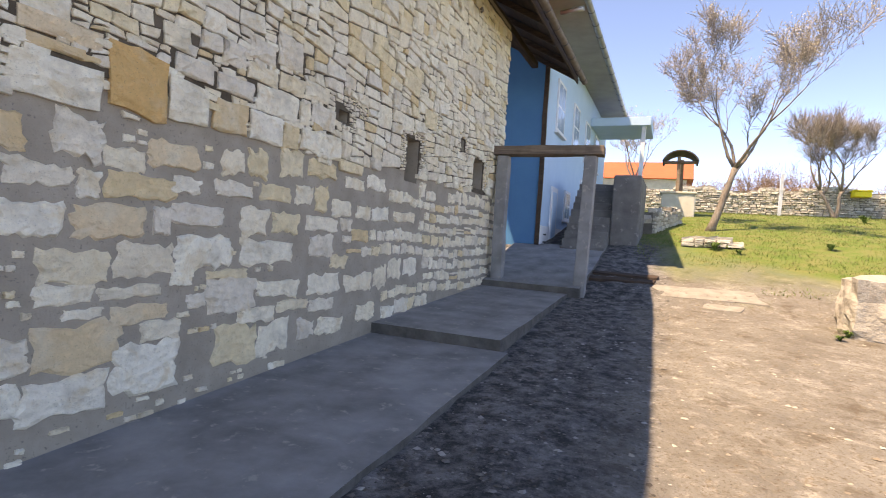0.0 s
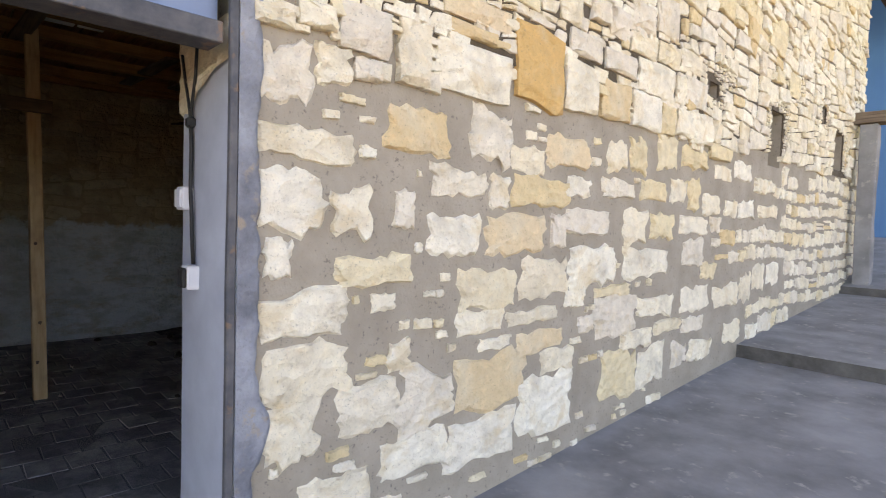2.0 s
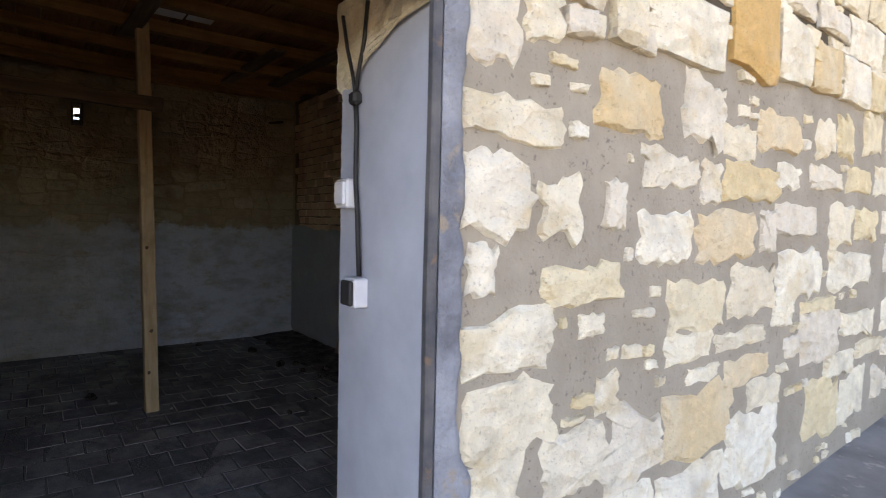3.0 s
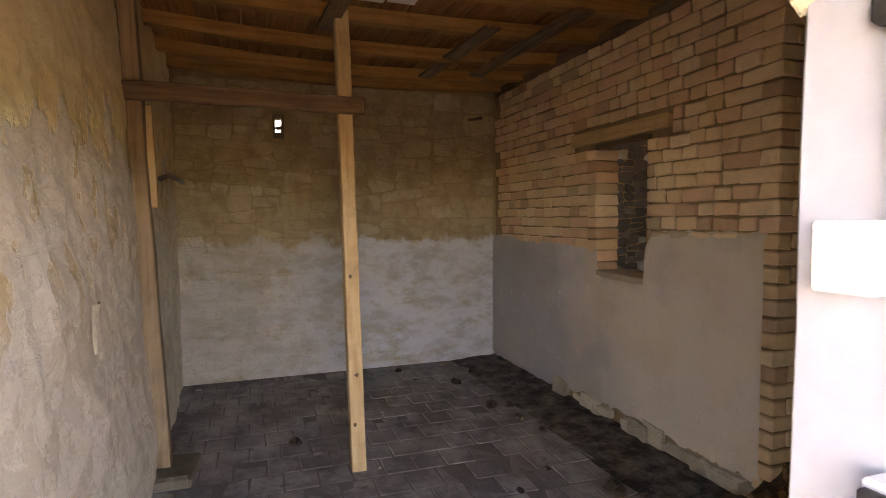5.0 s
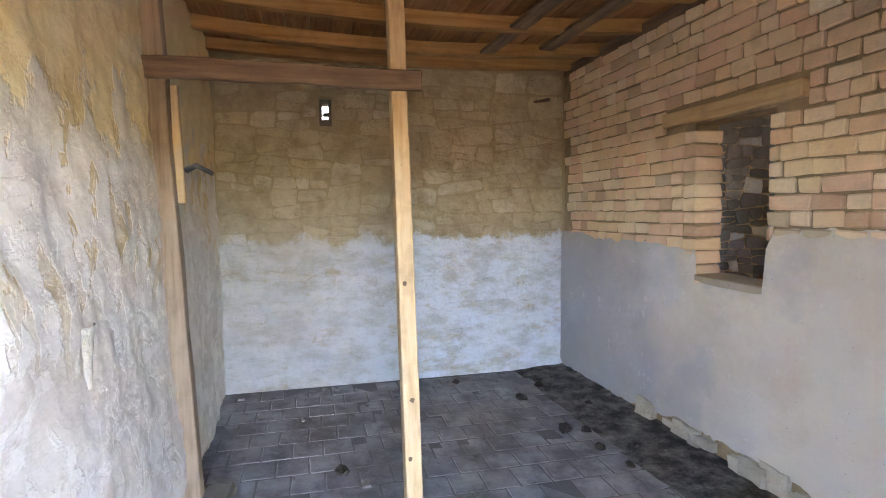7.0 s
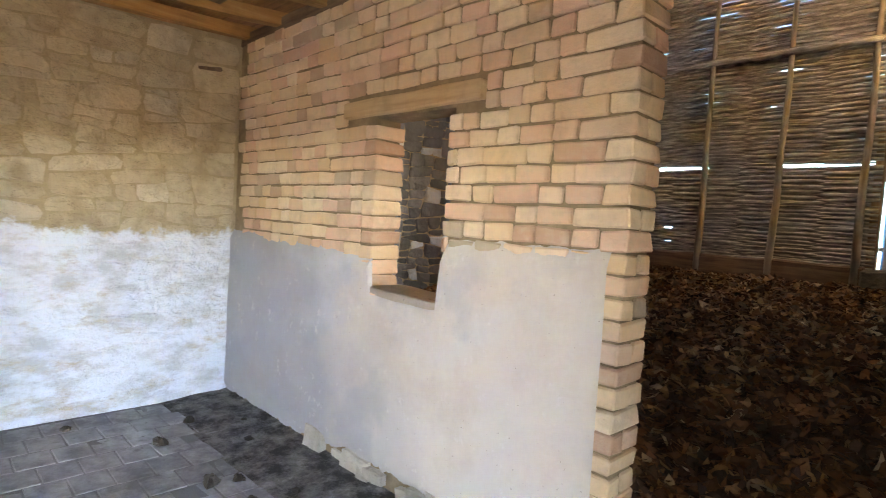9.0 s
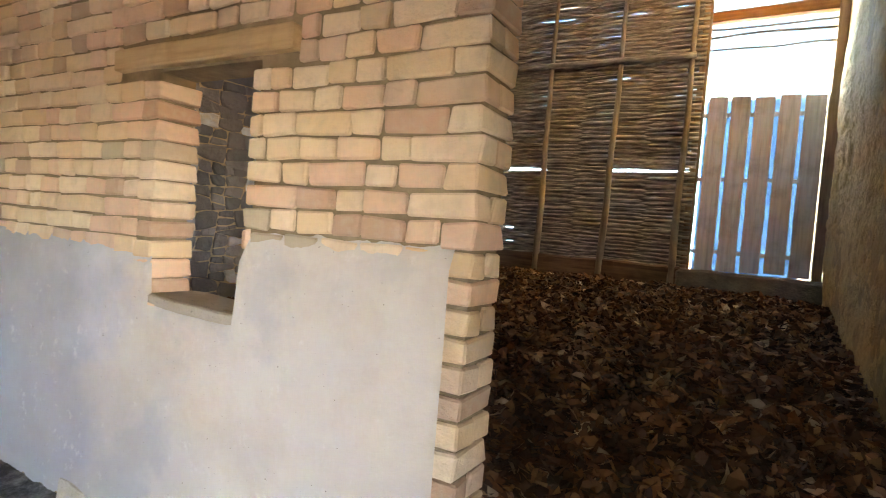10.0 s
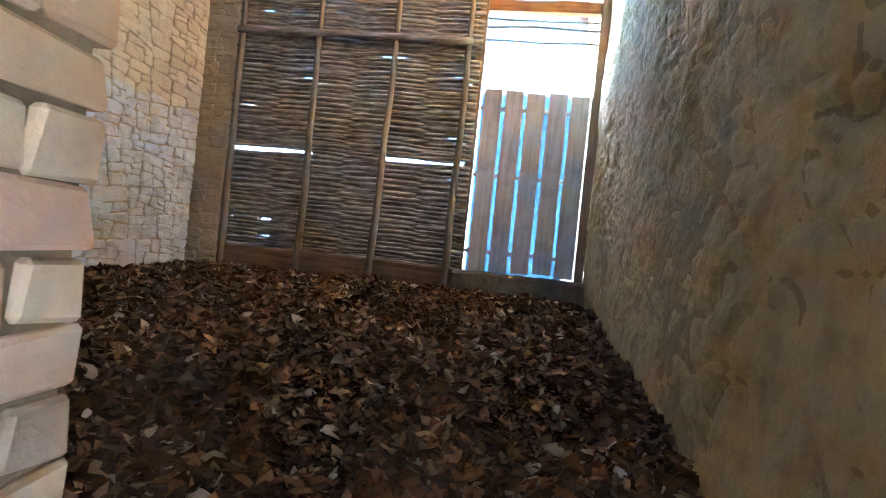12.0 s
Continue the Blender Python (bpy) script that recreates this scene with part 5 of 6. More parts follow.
rubble_wall("wall_terrace", (0.5, 15.6), (1.6, 15.5), 0.2, 0.4, 43, "short low stone edging in the grass")


def boulder(at, size, seed, label):
    """A rough block of pale stone: a rounded box, chipped all over."""
    bm = bmesh.new()
    bmesh.ops.create_cube(bm, size=2)
    bmesh.ops.subdivide_edges(bm, edges=list(bm.edges), cuts=9, use_grid_fill=True)
    for v in bm.verts:
        p = v.co.copy()
        q = p.lerp(p.normalized() * 1.25, 0.35)
        o = Vector((seed, 0, 0))
        q *= 1 + 0.14 * noise.noise(p * 1.3 + o) + 0.07 * noise.noise(p * 4 + o) + 0.03 * noise.noise(p * 9 + o)
        v.co = Vector((q.x * size[0], q.y * size[1], q.z * size[2]))
    thing("boulder", at=at, label=label, category="boulder", me=from_bm("boulder", bm, M_palerock, False))


boulder((3.3, 9.75, ground_z(3.3, 9.75) + 0.3), (0.62, 0.5, 0.52), 4, "rough pale stone block at the edge of the yard")
boulder((4.5, 9.9, ground_z(4.5, 9.9) + 0.25), (0.6, 0.5, 0.45), 9, "rough pale stone block at the edge of the yard")


def draped(name, x, y, w, d, turn, lift, material, label, category, seed):
    """A thin slab or board lying on the sloping ground, ragged at its edge."""
    n, m = 14, 8
    top, low = [], []
    for j in range(m + 1):
        for i in range(n + 1):
            a, b = (i / n - 0.5) * w, (j / m - 0.5) * d
            if i in (0, n) or j in (0, m):
                e = 1 + 0.22 * noise.noise(Vector((a * 3, b * 3, seed)))
                a, b = a * e, b * e
            px, py = x + a * math.cos(turn) - b * math.sin(turn), y + a * math.sin(turn) + b * math.cos(turn)
            z = float(np.interp(py, GROUND_Y, GROUND_Z))
            top.append((px, py, z + lift))
            low.append((px, py, z - 0.12))
    k = (n + 1) * (m + 1)
    at = lambda i, j: j * (n + 1) + i
    faces = [(at(i, j), at(i + 1, j), at(i + 1, j + 1), at(i, j + 1)) for j in range(m) for i in range(n)]
    rim = [at(i, 0) for i in range(n)] + [at(n, j) for j in range(m)] + [at(i, m) for i in range(n, 0, -1)] + [at(0, j) for j in range(m, 0, -1)]
    faces += [(p + k, q + k, q, p) for p, q in zip(rim, rim[1:] + rim[:1])]
    thing(name, label=label, category=category, me=mesh_of(name, top + low, faces, material))


draped("stone_slab", 0.95, 11.2, 1.7, 0.6, 0.02, 0.04, M_slab, "flat pale concrete slab bedded in the dirt yard", "slab", 1)
draped("stone_slab", 1.15, 10.55, 0.6, 0.32, -0.1, 0.035, M_slab, "small flat pale slab bedded in the dirt yard", "slab", 2)
draped("ground_board", -0.75, 11.6, 1.5, 0.16, 0.03, 0.06, M_eave_x, "dark weathered board lying on the ground by the porch", "board", 3)
draped("ground_board", -0.6, 11.95, 1.3, 0.14, -0.05, 0.06, M_eave_x, "dark weathered board lying on the ground by the porch", "board", 4)
v, f = tube([Vector((-2.55, 13.2, 7.12)), Vector((-2.3, 13.15, 7.13)), Vector((-2.0, 13.1, 7.14))], [0.06] * 3, 12)
thing("waste_pipe", label="short grey plastic pipe under the house eaves", category="pipe", me=mesh_of("waste_pipe", v, f, M_zinc, True))


def build_well():
    x, y = 0.37, 24.0
    w = thing("well", at=(x, y, ground_z(x, y)), label="square pale stone well with a small curved roof", category="well")
    part("curb", block("curb", (-0.62, -0.55, -0.2), (0.62, 0.55, 0.82), M_wellstone, 0.03, 3, 0.02), w)
    part("cap", block("cap", (-0.68, -0.6, 0.821), (0.68, 0.6, 0.9), M_wellstone, 0.02), w)
    for dx in (-0.05, 0.08):
        part("post", beam_between("well_post", (dx, 0.5 if dx > 0 else -0.45, 0.88), (dx, 0.5 if dx > 0 else -0.45, 2.3), 0.13, 0.13, M_old_up, 3, 0.01), w)
    part("tie_beam", block("tie", (-0.6, -0.55, 2.0), (0.6, -0.4, 2.1), M_old_x, 0.01), w)
    v, f = [], []
    for k in range(13):
        a = math.pi * (0.1 + 0.8 * k / 12)
        for r in (0.7, 0.65):
            for yy in (-0.75, 0.75):
                v.append((r * math.cos(a), yy, 1.92 + r * 0.85 * math.sin(a)))
        if k:
            o = 4 * k - 4
            f += [(o, o + 1, o + 5, o + 4), (o + 2, o + 6, o + 7, o + 3), (o, o + 4, o + 6, o + 2), (o + 1, o + 3, o + 7, o + 5)]
    part("roof", mesh_of("well_roof", v, f, M_rooffelt), w, "dark curved roof")


M_rooffelt = simple("dark_roofing", (0.06, 0.055, 0.05), (0.1, 0.09, 0.08), 4.0, 0.85, 30.0, 0.4, 0.01)
build_well()


def build_far_house():
    h = thing("farmhouse", label="distant low house with an orange-red tiled roof", category="house")
    part("wall", block("far_wall", (-7.5, 47, 3.5), (1.0, 53, 7.5), M_wellstone, 0), h)
    v = [(-8, 46.5, 7.4), (1.5, 46.5, 7.4), (1.5, 53.5, 7.4), (-8, 53.5, 7.4), (-8, 50, 9.2), (1.5, 50, 9.2)]
    part("roof", mesh_of("far_roof", v, [(0, 1, 5, 4), (2, 3, 4, 5), (1, 2, 5), (3, 0, 4), (3, 2, 1, 0)], M_tile_red), h)


M_tile_red = simple("orange_red_tiles", (0.5, 0.13, 0.06), (0.42, 0.11, 0.05), 1.0, 0.85, 6.0, 0.4, 0.03)
build_far_house()
yb = thing("garden_crate", at=(8.35, 31.5, 4.75), label="yellow plastic crate standing on the garden wall", category="crate")
part("body", block("crate", (-0.36, -0.26, 0.0), (0.36, 0.26, 0.3), M_yellowbin, 0.03), yb)
part("rim", block("rim", (-0.4, -0.3, 0.26), (0.4, 0.3, 0.33), M_yellowbin, 0.02), yb)
thing("fence_stake", label="weathered wooden stake before the garden wall", category="stake", me=beam_between("stake", (4.9, 30.5, ground_z(4.9, 30.5) - 0.2), (4.95, 30.5, ground_z(4.9, 30.5) + 2.0), 0.14, 0.14, M_grey_up, 4, 0.02))


def build_grass():
    rng, pile = random.Random(8), Pile()
    for k in range(46000):
        y = 11.5 + 21 * rng.random() ** 1.3
        x = rng.uniform(-0.6, 4 + 0.45 * y)
        dens = (y - 13 + 0.4 * x) / 4 + 2.2 * noise.noise(Vector((x * 0.6, y * 0.6, 4)))
        if dens < rng.random() * 0.9:
            continue
        h = rng.uniform(0.03, 0.1)
        c = Vector((x, y, ground_z(x, y) - 0.01))
        a = rng.uniform(0, 6.3)
        s = Vector((math.cos(a), math.sin(a), 0)) * rng.uniform(0.004, 0.01)
        tip = c + Vector((rng.gauss(0, 0.04), rng.gauss(0, 0.04), h))
        pile.add([c - s, c + s, tip], [(0, 1, 2)])
    thing("grass", label="short spring grass over the slope", category="grass", kind="stuff", me=pile.mesh("grass", M_blade))


build_grass()


def build_gravel():
    """Broken mortar and gravel beside the path and over the yard."""
    rng = random.Random(9)
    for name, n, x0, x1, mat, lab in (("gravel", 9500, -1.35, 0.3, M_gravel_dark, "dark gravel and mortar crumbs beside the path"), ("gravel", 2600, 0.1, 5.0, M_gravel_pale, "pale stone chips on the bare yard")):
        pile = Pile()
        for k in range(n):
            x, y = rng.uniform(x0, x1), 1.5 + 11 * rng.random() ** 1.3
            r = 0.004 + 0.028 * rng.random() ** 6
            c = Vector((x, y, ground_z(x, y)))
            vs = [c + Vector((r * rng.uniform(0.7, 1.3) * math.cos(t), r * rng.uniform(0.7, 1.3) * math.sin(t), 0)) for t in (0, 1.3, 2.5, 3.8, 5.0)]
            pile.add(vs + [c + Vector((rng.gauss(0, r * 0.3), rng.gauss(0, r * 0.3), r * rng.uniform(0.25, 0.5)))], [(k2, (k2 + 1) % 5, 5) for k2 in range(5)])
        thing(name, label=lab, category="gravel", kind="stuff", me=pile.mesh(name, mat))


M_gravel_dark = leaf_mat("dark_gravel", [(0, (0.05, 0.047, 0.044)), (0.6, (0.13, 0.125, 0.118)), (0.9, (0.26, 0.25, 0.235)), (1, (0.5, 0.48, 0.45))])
M_gravel_pale = leaf_mat("pale_gravel", [(0, (0.24, 0.19, 0.14)), (0.6, (0.42, 0.37, 0.29)), (1, (0.62, 0.57, 0.48))])
build_gravel()


def weed(at, r, seed):
    """A tuft of broad green blades arching out from its foot."""
    rng, pile = random.Random(seed), Pile()
    for k in range(70):
        a, L = rng.uniform(0, 6.3), r * rng.uniform(0.5, 1.1)
        out, side = Vector((math.cos(a), math.sin(a), 0)), Vector((-math.sin(a), math.cos(a), 0)) * rng.uniform(0.008, 0.018)
        p = [out * L * t + Vector((0, 0, L * h)) for t, h in ((0.05, -0.05), (0.35, 0.5), (0.85, 0.55 * rng.uniform(0.5, 1)))]
        pile.add([p[0] - side * 0.5, p[0] + side * 0.5, p[1] - side, p[1] + side, p[2]], [(0, 1, 3, 2), (2, 3, 4)])
    x, y = at
    thing("weed", at=(x, y, ground_z(x, y)), label="green tuft of weeds in the dirt", category="weed", group="weeds in the yard", me=pile.mesh("weed", M_weed))


M_weed = leaf_mat("green_weed", [(0, (0.06, 0.13, 0.02)), (1, (0.13, 0.22, 0.04))])
for k, (x, y, r) in enumerate(((2.66, 9.35, 0.2), (2.5, 9.1, 0.12), (1.25, 15.1, 0.35), (1.75, 14.7, 0.22), (3.9, 16.2, 0.3), (6.6, 24.0, 0.5))):
    weed((x, y), r, 60 + k)


def build_straw():
    rng, pile = random.Random(17), Pile()
    for k in range(9000):
        x, y = rng.uniform(0.2, 6.0), rng.uniform(4.5, 14)
        if noise.noise(Vector((x * 0.9, y * 0.9, 7))) + 0.09 * (y - 10) < 0.12 + 0.3 * rng.random():
            continue
        c = Vector((x, y, ground_z(x, y) + 0.004))
        a, L = rng.uniform(0, 6.3), rng.uniform(0.03, 0.12)
        d, s = Vector((math.cos(a), math.sin(a), rng.uniform(0, 0.35))) * L, Vector((-math.sin(a), math.cos(a), 0)) * 0.004
        pile.add([c - s, c + s, c + d], [(0, 1, 2)])
    thing("straw", label="flattened dry grass stalks on the bare yard", category="dry grass", kind="stuff", me=pile.mesh("straw", M_straw))


M_straw = leaf_mat("dry_straw", [(0, (0.2, 0.14, 0.08)), (0.6, (0.38, 0.3, 0.17)), (1, (0.5, 0.42, 0.26))])
build_straw()


# ---- small things in the room ----
def build_clods():
    rng = random.Random(21)
    for x, y, s in ((-8.9, 1.55, 0.05), (-8.3, 2.0, 0.07), (-8.6, 2.3, 0.06), (-8.35, 2.62, 0.05), (-7.55, 2.05, 0.08), (-7.5, 2.2, 0.05), (-7.2, 2.15, 0.05), (-7.15, 2.4, 0.04), (-6.9, 2.2, 0.04), (-5.9, 2.15, 0.08), (-6.3, 1.9, 0.03), (-7.3, 0.35, 0.07), (-8.0, 2.5, 0.05), (-6.1, 1.6, 0.03)):
        vs, fs = [], []
        n = 8
        for ring, (r, z) in enumerate(((1.0, 0), (0.85, 0.35), (0.4, 0.6))):
            vs += [(s * r * (1 + rng.uniform(-0.35, 0.35)) * math.cos(6.283 * k / n), s * r * 0.7 * (1 + rng.uniform(-0.35, 0.35)) * math.sin(6.283 * k / n), s * z * rng.uniform(0.7, 1.2)) for k in range(n)]
        for o in (0, n):
            fs += [(o + k, o + (k + 1) % n, o + n + (k + 1) % n, o + n + k) for k in range(n)]
        fs.append(tuple(range(2 * n, 3 * n)))
        thing("clod", at=(x, y, 0.002), label="dark crumb of dried dung on the paved floor", category="debris", group="crumbs on the floor", me=mesh_of("clod", vs, fs, M_clod))


M_clod = simple("dried_dung", (0.035, 0.03, 0.025), (0.06, 0.05, 0.04), 9.0, 0.95, 40.0, 0.8, 0.01)
build_clods()
v, f = tube([Vector((-9.1, 2.62, 2.82)), Vector((-8.98, 2.5, 2.78)), Vector((-8.85, 2.36, 2.74))], [0.02, 0.017, 0.013], 6)
thing("wall_peg", label="short wooden peg stuck in the back wall", category="peg", me=mesh_of("wall_peg", v, f, M_old_y, True))
v, f = tube([Vector((-7.06, -0.46, 1.93)), Vector((-7.0, -0.4, 1.95)), Vector((-6.96, -0.34, 1.92)), Vector((-6.96, -0.31, 1.9))], [0.018, 0.016, 0.014, 0.01], 6)
thing("wall_hook", label="rusty iron hook on the old post", category="hook", me=mesh_of("wall_hook", v, f, M_steel, True))

for y0, z0, y1, z1 in ((0.3, 2.48, 0.345, 2.79), (0.402, 2.48, 0.44, 2.79), (0.34, 2.48, 0.41, 2.585), (0.34, 2.625, 0.41, 2.645), (0.34, 2.735, 0.41, 2.79)):
    thing("loose_stone", label="loose stone wedged in the small vent hole", category="stone", group="stones in the vent hole", me=block("vent_stone", (XB - 0.3, y0, z0), (XB - 0.14, y1, z1), M_rubble, 0.012, 2, 0.012, int(z0 * 50)))
for x0, y0, y1 in ((-7.05, 0.75, 1.0), (-7.02, 1.02, 1.22), (-7.0, -0.35, -0.05)):
    thing("board_patch", label="pale grey offcut laid over a gap in the ceiling", category="board", me=block("patch", (x0, y0, 3.188), (x0 + 0.42, y1, 3.199), M_whitewash, 0.002))


def build_post_knots():
    rng = random.Random(31)
    for z, s in ((0.3, 0.02), (0.62, 0.024), (1.28, 0.018), (1.95, 0.016), (2.2, 0.012)):
        t = (z + 0.02) / 3.12
        c = Vector((-6.74 - 0.32 * t + 0.049, 0.72 - 0.02 * t + rng.uniform(-0.02, 0.02), z))
        ring = [c + Vector((rng.uniform(-0.001, 0.001), s * 0.8 * math.cos(a), s * math.sin(a))) for a in [6.283 * k / 9 for k in range(9)]]
        part("knot", mesh_of("knot", ring + [c + Vector((0.003, 0, 0))], [(k, (k + 1) % 9, 9) for k in range(9)], M_old_y), post, "dark knot")
    for y, x0, x1 in ((1.72, -8.5, -6.9), (2.18, -8.2, -6.4), (0.62, -7.3, -6.2)):
        thing("ceiling_brace", label="dark plank nailed under the joists", category="plank", group="planks under the joists",
              me=beam_between("brace", (x0, y, 3.055), (x1, y + 0.06, 3.06), 0.13, 0.028, M_old_x, 6, 0.012, int(y * 10)))


build_post_knots()


def build_crumbs():
    """Fallen bits of limewash and plaster on the paving, and a curled flake on the daub wall."""
    rng = random.Random(41)
    for x, y, w, h in ((-9.05, 0.28, 0.09, 0.05), (-9.02, 0.4, 0.12, 0.06), (-9.06, 1.5, 0.08, 0.05), (-9.04, 2.1, 0.12, 0.05), (-8.95, -0.45, 0.07, 0.09), (-7.11, 0.49, 0.2, 0.12), (-8.3, 0.1, 0.1, 0.05), (-7.75, 1.1, 0.12, 0.05), (-6.7, 0.85, 0.06, 0.04)):
        vs, fs = stone_shape(rng, w * 0.7, h * 0.7, 0.012, 10, 0.2)
        thing("plaster_crumb", at=(x, y, 0.001), label="pale crumb of fallen plaster on the paved floor", category="debris", group="plaster crumbs", me=mesh_of("plaster_crumb", [(a, b, max(o, -0.004)) for a, b, o in vs], fs, M_concrete))
    verts, faces = [], []
    for k in range(9):
        t = k / 8
        w = 0.06 * (1 - t) ** 0.7 * (0.8 + 0.35 * rng.random()) + 0.004
        for j, (s, o) in enumerate(((-1, 0.004), (-0.4, 0.026), (0.35, 0.034), (1, 0.012))):
            verts.append((s * w + 0.01 * math.sin(t * 3), o * (1 - 0.6 * t) + 0.004 * rng.random(), 0.1 - 0.22 * t))
        if k:
            o = 4 * k - 4
            faces += [(o + j, o + 4 + j, o + 5 + j, o + 1 + j) for j in range(3)]
    thing("plaster_flake", at=(-5.84, -0.566, 1.22), label="curled white flake of limewash on the daub wall", category="plaster", me=mesh_of("plaster_flake", verts, faces, M_wellstone, True))


build_crumbs()


# ---- stones of the front wall ----
CREAM_STONES = [(1.16, 1.83, 0.42, 0.18), (1.09, 1.62, 0.28, 0.22), (1.38, 1.58, 0.23, 0.21), (1.66, 1.60, 0.12, 0.17), (2.24, 2.03, 0.34, 0.31), (2.57, 1.92, 0.30, 0.15), (3.56, 2.04, 0.28, 0.20), (2.01, 1.76, 0.38, 0.16), (2.33, 1.73, 0.17, 0.17), (2.70, 1.75, 0.54, 0.19), (1.98, 1.49, 0.37, 0.25), (2.88, 1.52, 0.14, 0.20), (3.22, 1.59, 0.51, 0.14), (1.51, 1.33, 0.41, 0.15), (1.04, 1.39, 0.12, 0.16), (1.15, 1.17, 0.39, 0.22), (2.26, 1.21, 0.47, 0.23), (2.77, 1.24, 0.49, 0.26), (3.28, 1.30, 0.53, 0.31), (3.83, 1.56, 0.39, 0.25), (4.02, 1.30, 0.71, 0.23), (1.18, 0.90, 0.40, 0.27), (1.10, 0.69, 0.28, 0.23), (1.49, 0.71, 0.31, 0.21)]
CREAM_STONES_LOW = [(1.83, 0.70, 0.36, 0.36), (2.83, 0.46, 0.59, 0.34), (2.24, 0.37, 0.55, 0.27), (1.76, 0.43, 0.41, 0.20), (2.92, 0.71, 0.36, 0.14), (3.62, 0.92, 0.56, 0.29), (4.22, 0.94, 0.62, 0.23), (3.71, 0.49, 0.53, 0.32), (1.55, 1.18, 0.14, 0.09), (2.21, 1.02, 0.36, 0.12), (1.66, 0.92, 0.14, 0.14), (3.23, 0.92, 0.18, 0.12), (2.33, 0.9, 0.26, 0.09), (2.66, 1.03, 0.46, 0.11), (4.67, 0.51, 0.28, 0.2), (5.11, 0.49, 0.5, 0.2), (5.87, 0.58, 0.44, 0.2), (4.18, 0.5, 0.46, 0.31)]
CREAM_STONES_BEYOND = [(3.84, 2.08, 0.27, 0.24), (4.29, 2.14, 0.4, 0.28), (4.81, 2.16, 0.46, 0.17), (3.57, 1.83, 0.4, 0.13), (3.09, 1.8, 0.28, 0.13), (4.11, 1.84, 0.42, 0.16), (4.52, 1.87, 0.28, 0.18), (4.81, 1.86, 0.25, 0.3), (5.68, 1.78, 0.33, 0.17), (5.47, 2.08, 0.4, 0.14), (5.96, 2.15, 0.44, 0.18), (4.27, 1.58, 0.4, 0.22), (4.87, 1.6, 0.55, 0.15), (5.32, 1.62, 0.23, 0.16), (6.79, 1.79, 0.6, 0.16), (3.08, 1.09, 0.2, 0.1), (3.55, 1.11, 0.44, 0.08), (4.97, 0.97, 0.58, 0.24), (6.18, 0.99, 0.33, 0.3), (6.59, 1.07, 0.37, 0.29), (5.23, 1.19, 0.33, 0.16), (3.94, 0.72, 0.48, 0.13), (4.45, 0.77, 0.46, 0.1), (4.94, 0.74, 0.44, 0.15)]
DRY_STONES = [(1.04, 2.11, 0.27, 0.25), (1.0, 2.3, 0.16, 0.07), (1.18, 2.35, 0.17, 0.11), (1.42, 2.35, 0.26, 0.2), (1.27, 2.18, 0.17, 0.17), (1.43, 2.19, 0.13, 0.1), (1.68, 2.32, 0.22, 0.29), (2.09, 2.32, 0.54, 0.26), (3.04, 2.43, 0.36, 0.32), (3.08, 2.69, 0.35, 0.16), (3.9, 2.41, 0.42, 0.26), (4.04, 2.66, 0.58, 0.24), (3.51, 2.67, 0.4, 0.16), (3.47, 2.92, 0.26, 0.2), (3.8, 3.06, 0.33, 0.19), (4.17, 3.17, 0.37, 0.29), (3.82, 2.86, 0.38, 0.15), (4.24, 2.4, 0.22, 0.23), (4.55, 2.42, 0.36, 0.22), (4.92, 2.42, 0.34, 0.26), (4.22, 2.89, 0.36, 0.17), (4.62, 2.92, 0.4, 0.16), (2.91, 2.87, 0.24, 0.18)]
OCHRE_STONES = [(2.62, 2.45, 0.46, 0.45)]
YELLOW_STONES = [(1.75, 1.98, 0.41, 0.22), (2.97, 2.02, 0.45, 0.19), (2.48, 1.50, 0.50, 0.22), (2.32, 0.69, 0.59, 0.33), (2.74, 0.85, 0.43, 0.14), (2.1, 2.62, 0.49, 0.12), (2.04, 2.51, 0.38, 0.07), (3.47, 2.42, 0.38, 0.28), (4.42, 2.66, 0.15, 0.22), (4.75, 2.7, 0.42, 0.24), (7.41, 3.27, 0.43, 0.26), (5.23, 1.79, 0.38, 0.17), (6.1, 1.79, 0.42, 0.2), (4.89, 1.36, 0.43, 0.22), (7.03, 1.11, 0.4, 0.25), (5.66, 0.95, 0.62, 0.25)]


def free_of(rects, extra=0.0):
    def free(u, v, w, h):
        for a, b, c, d in rects:
            if abs(u - a) < (w + c) / 2 + extra - 0.01 and abs(v - b) < (h + d) / 2 + extra - 0.01:
                return False
        return True
    return free


def seam(y):
    """Height at which the pointed masonry gives way to dry work."""
    return 2.12 + 0.03 * y + 0.06 * math.sin(y * 2.1)


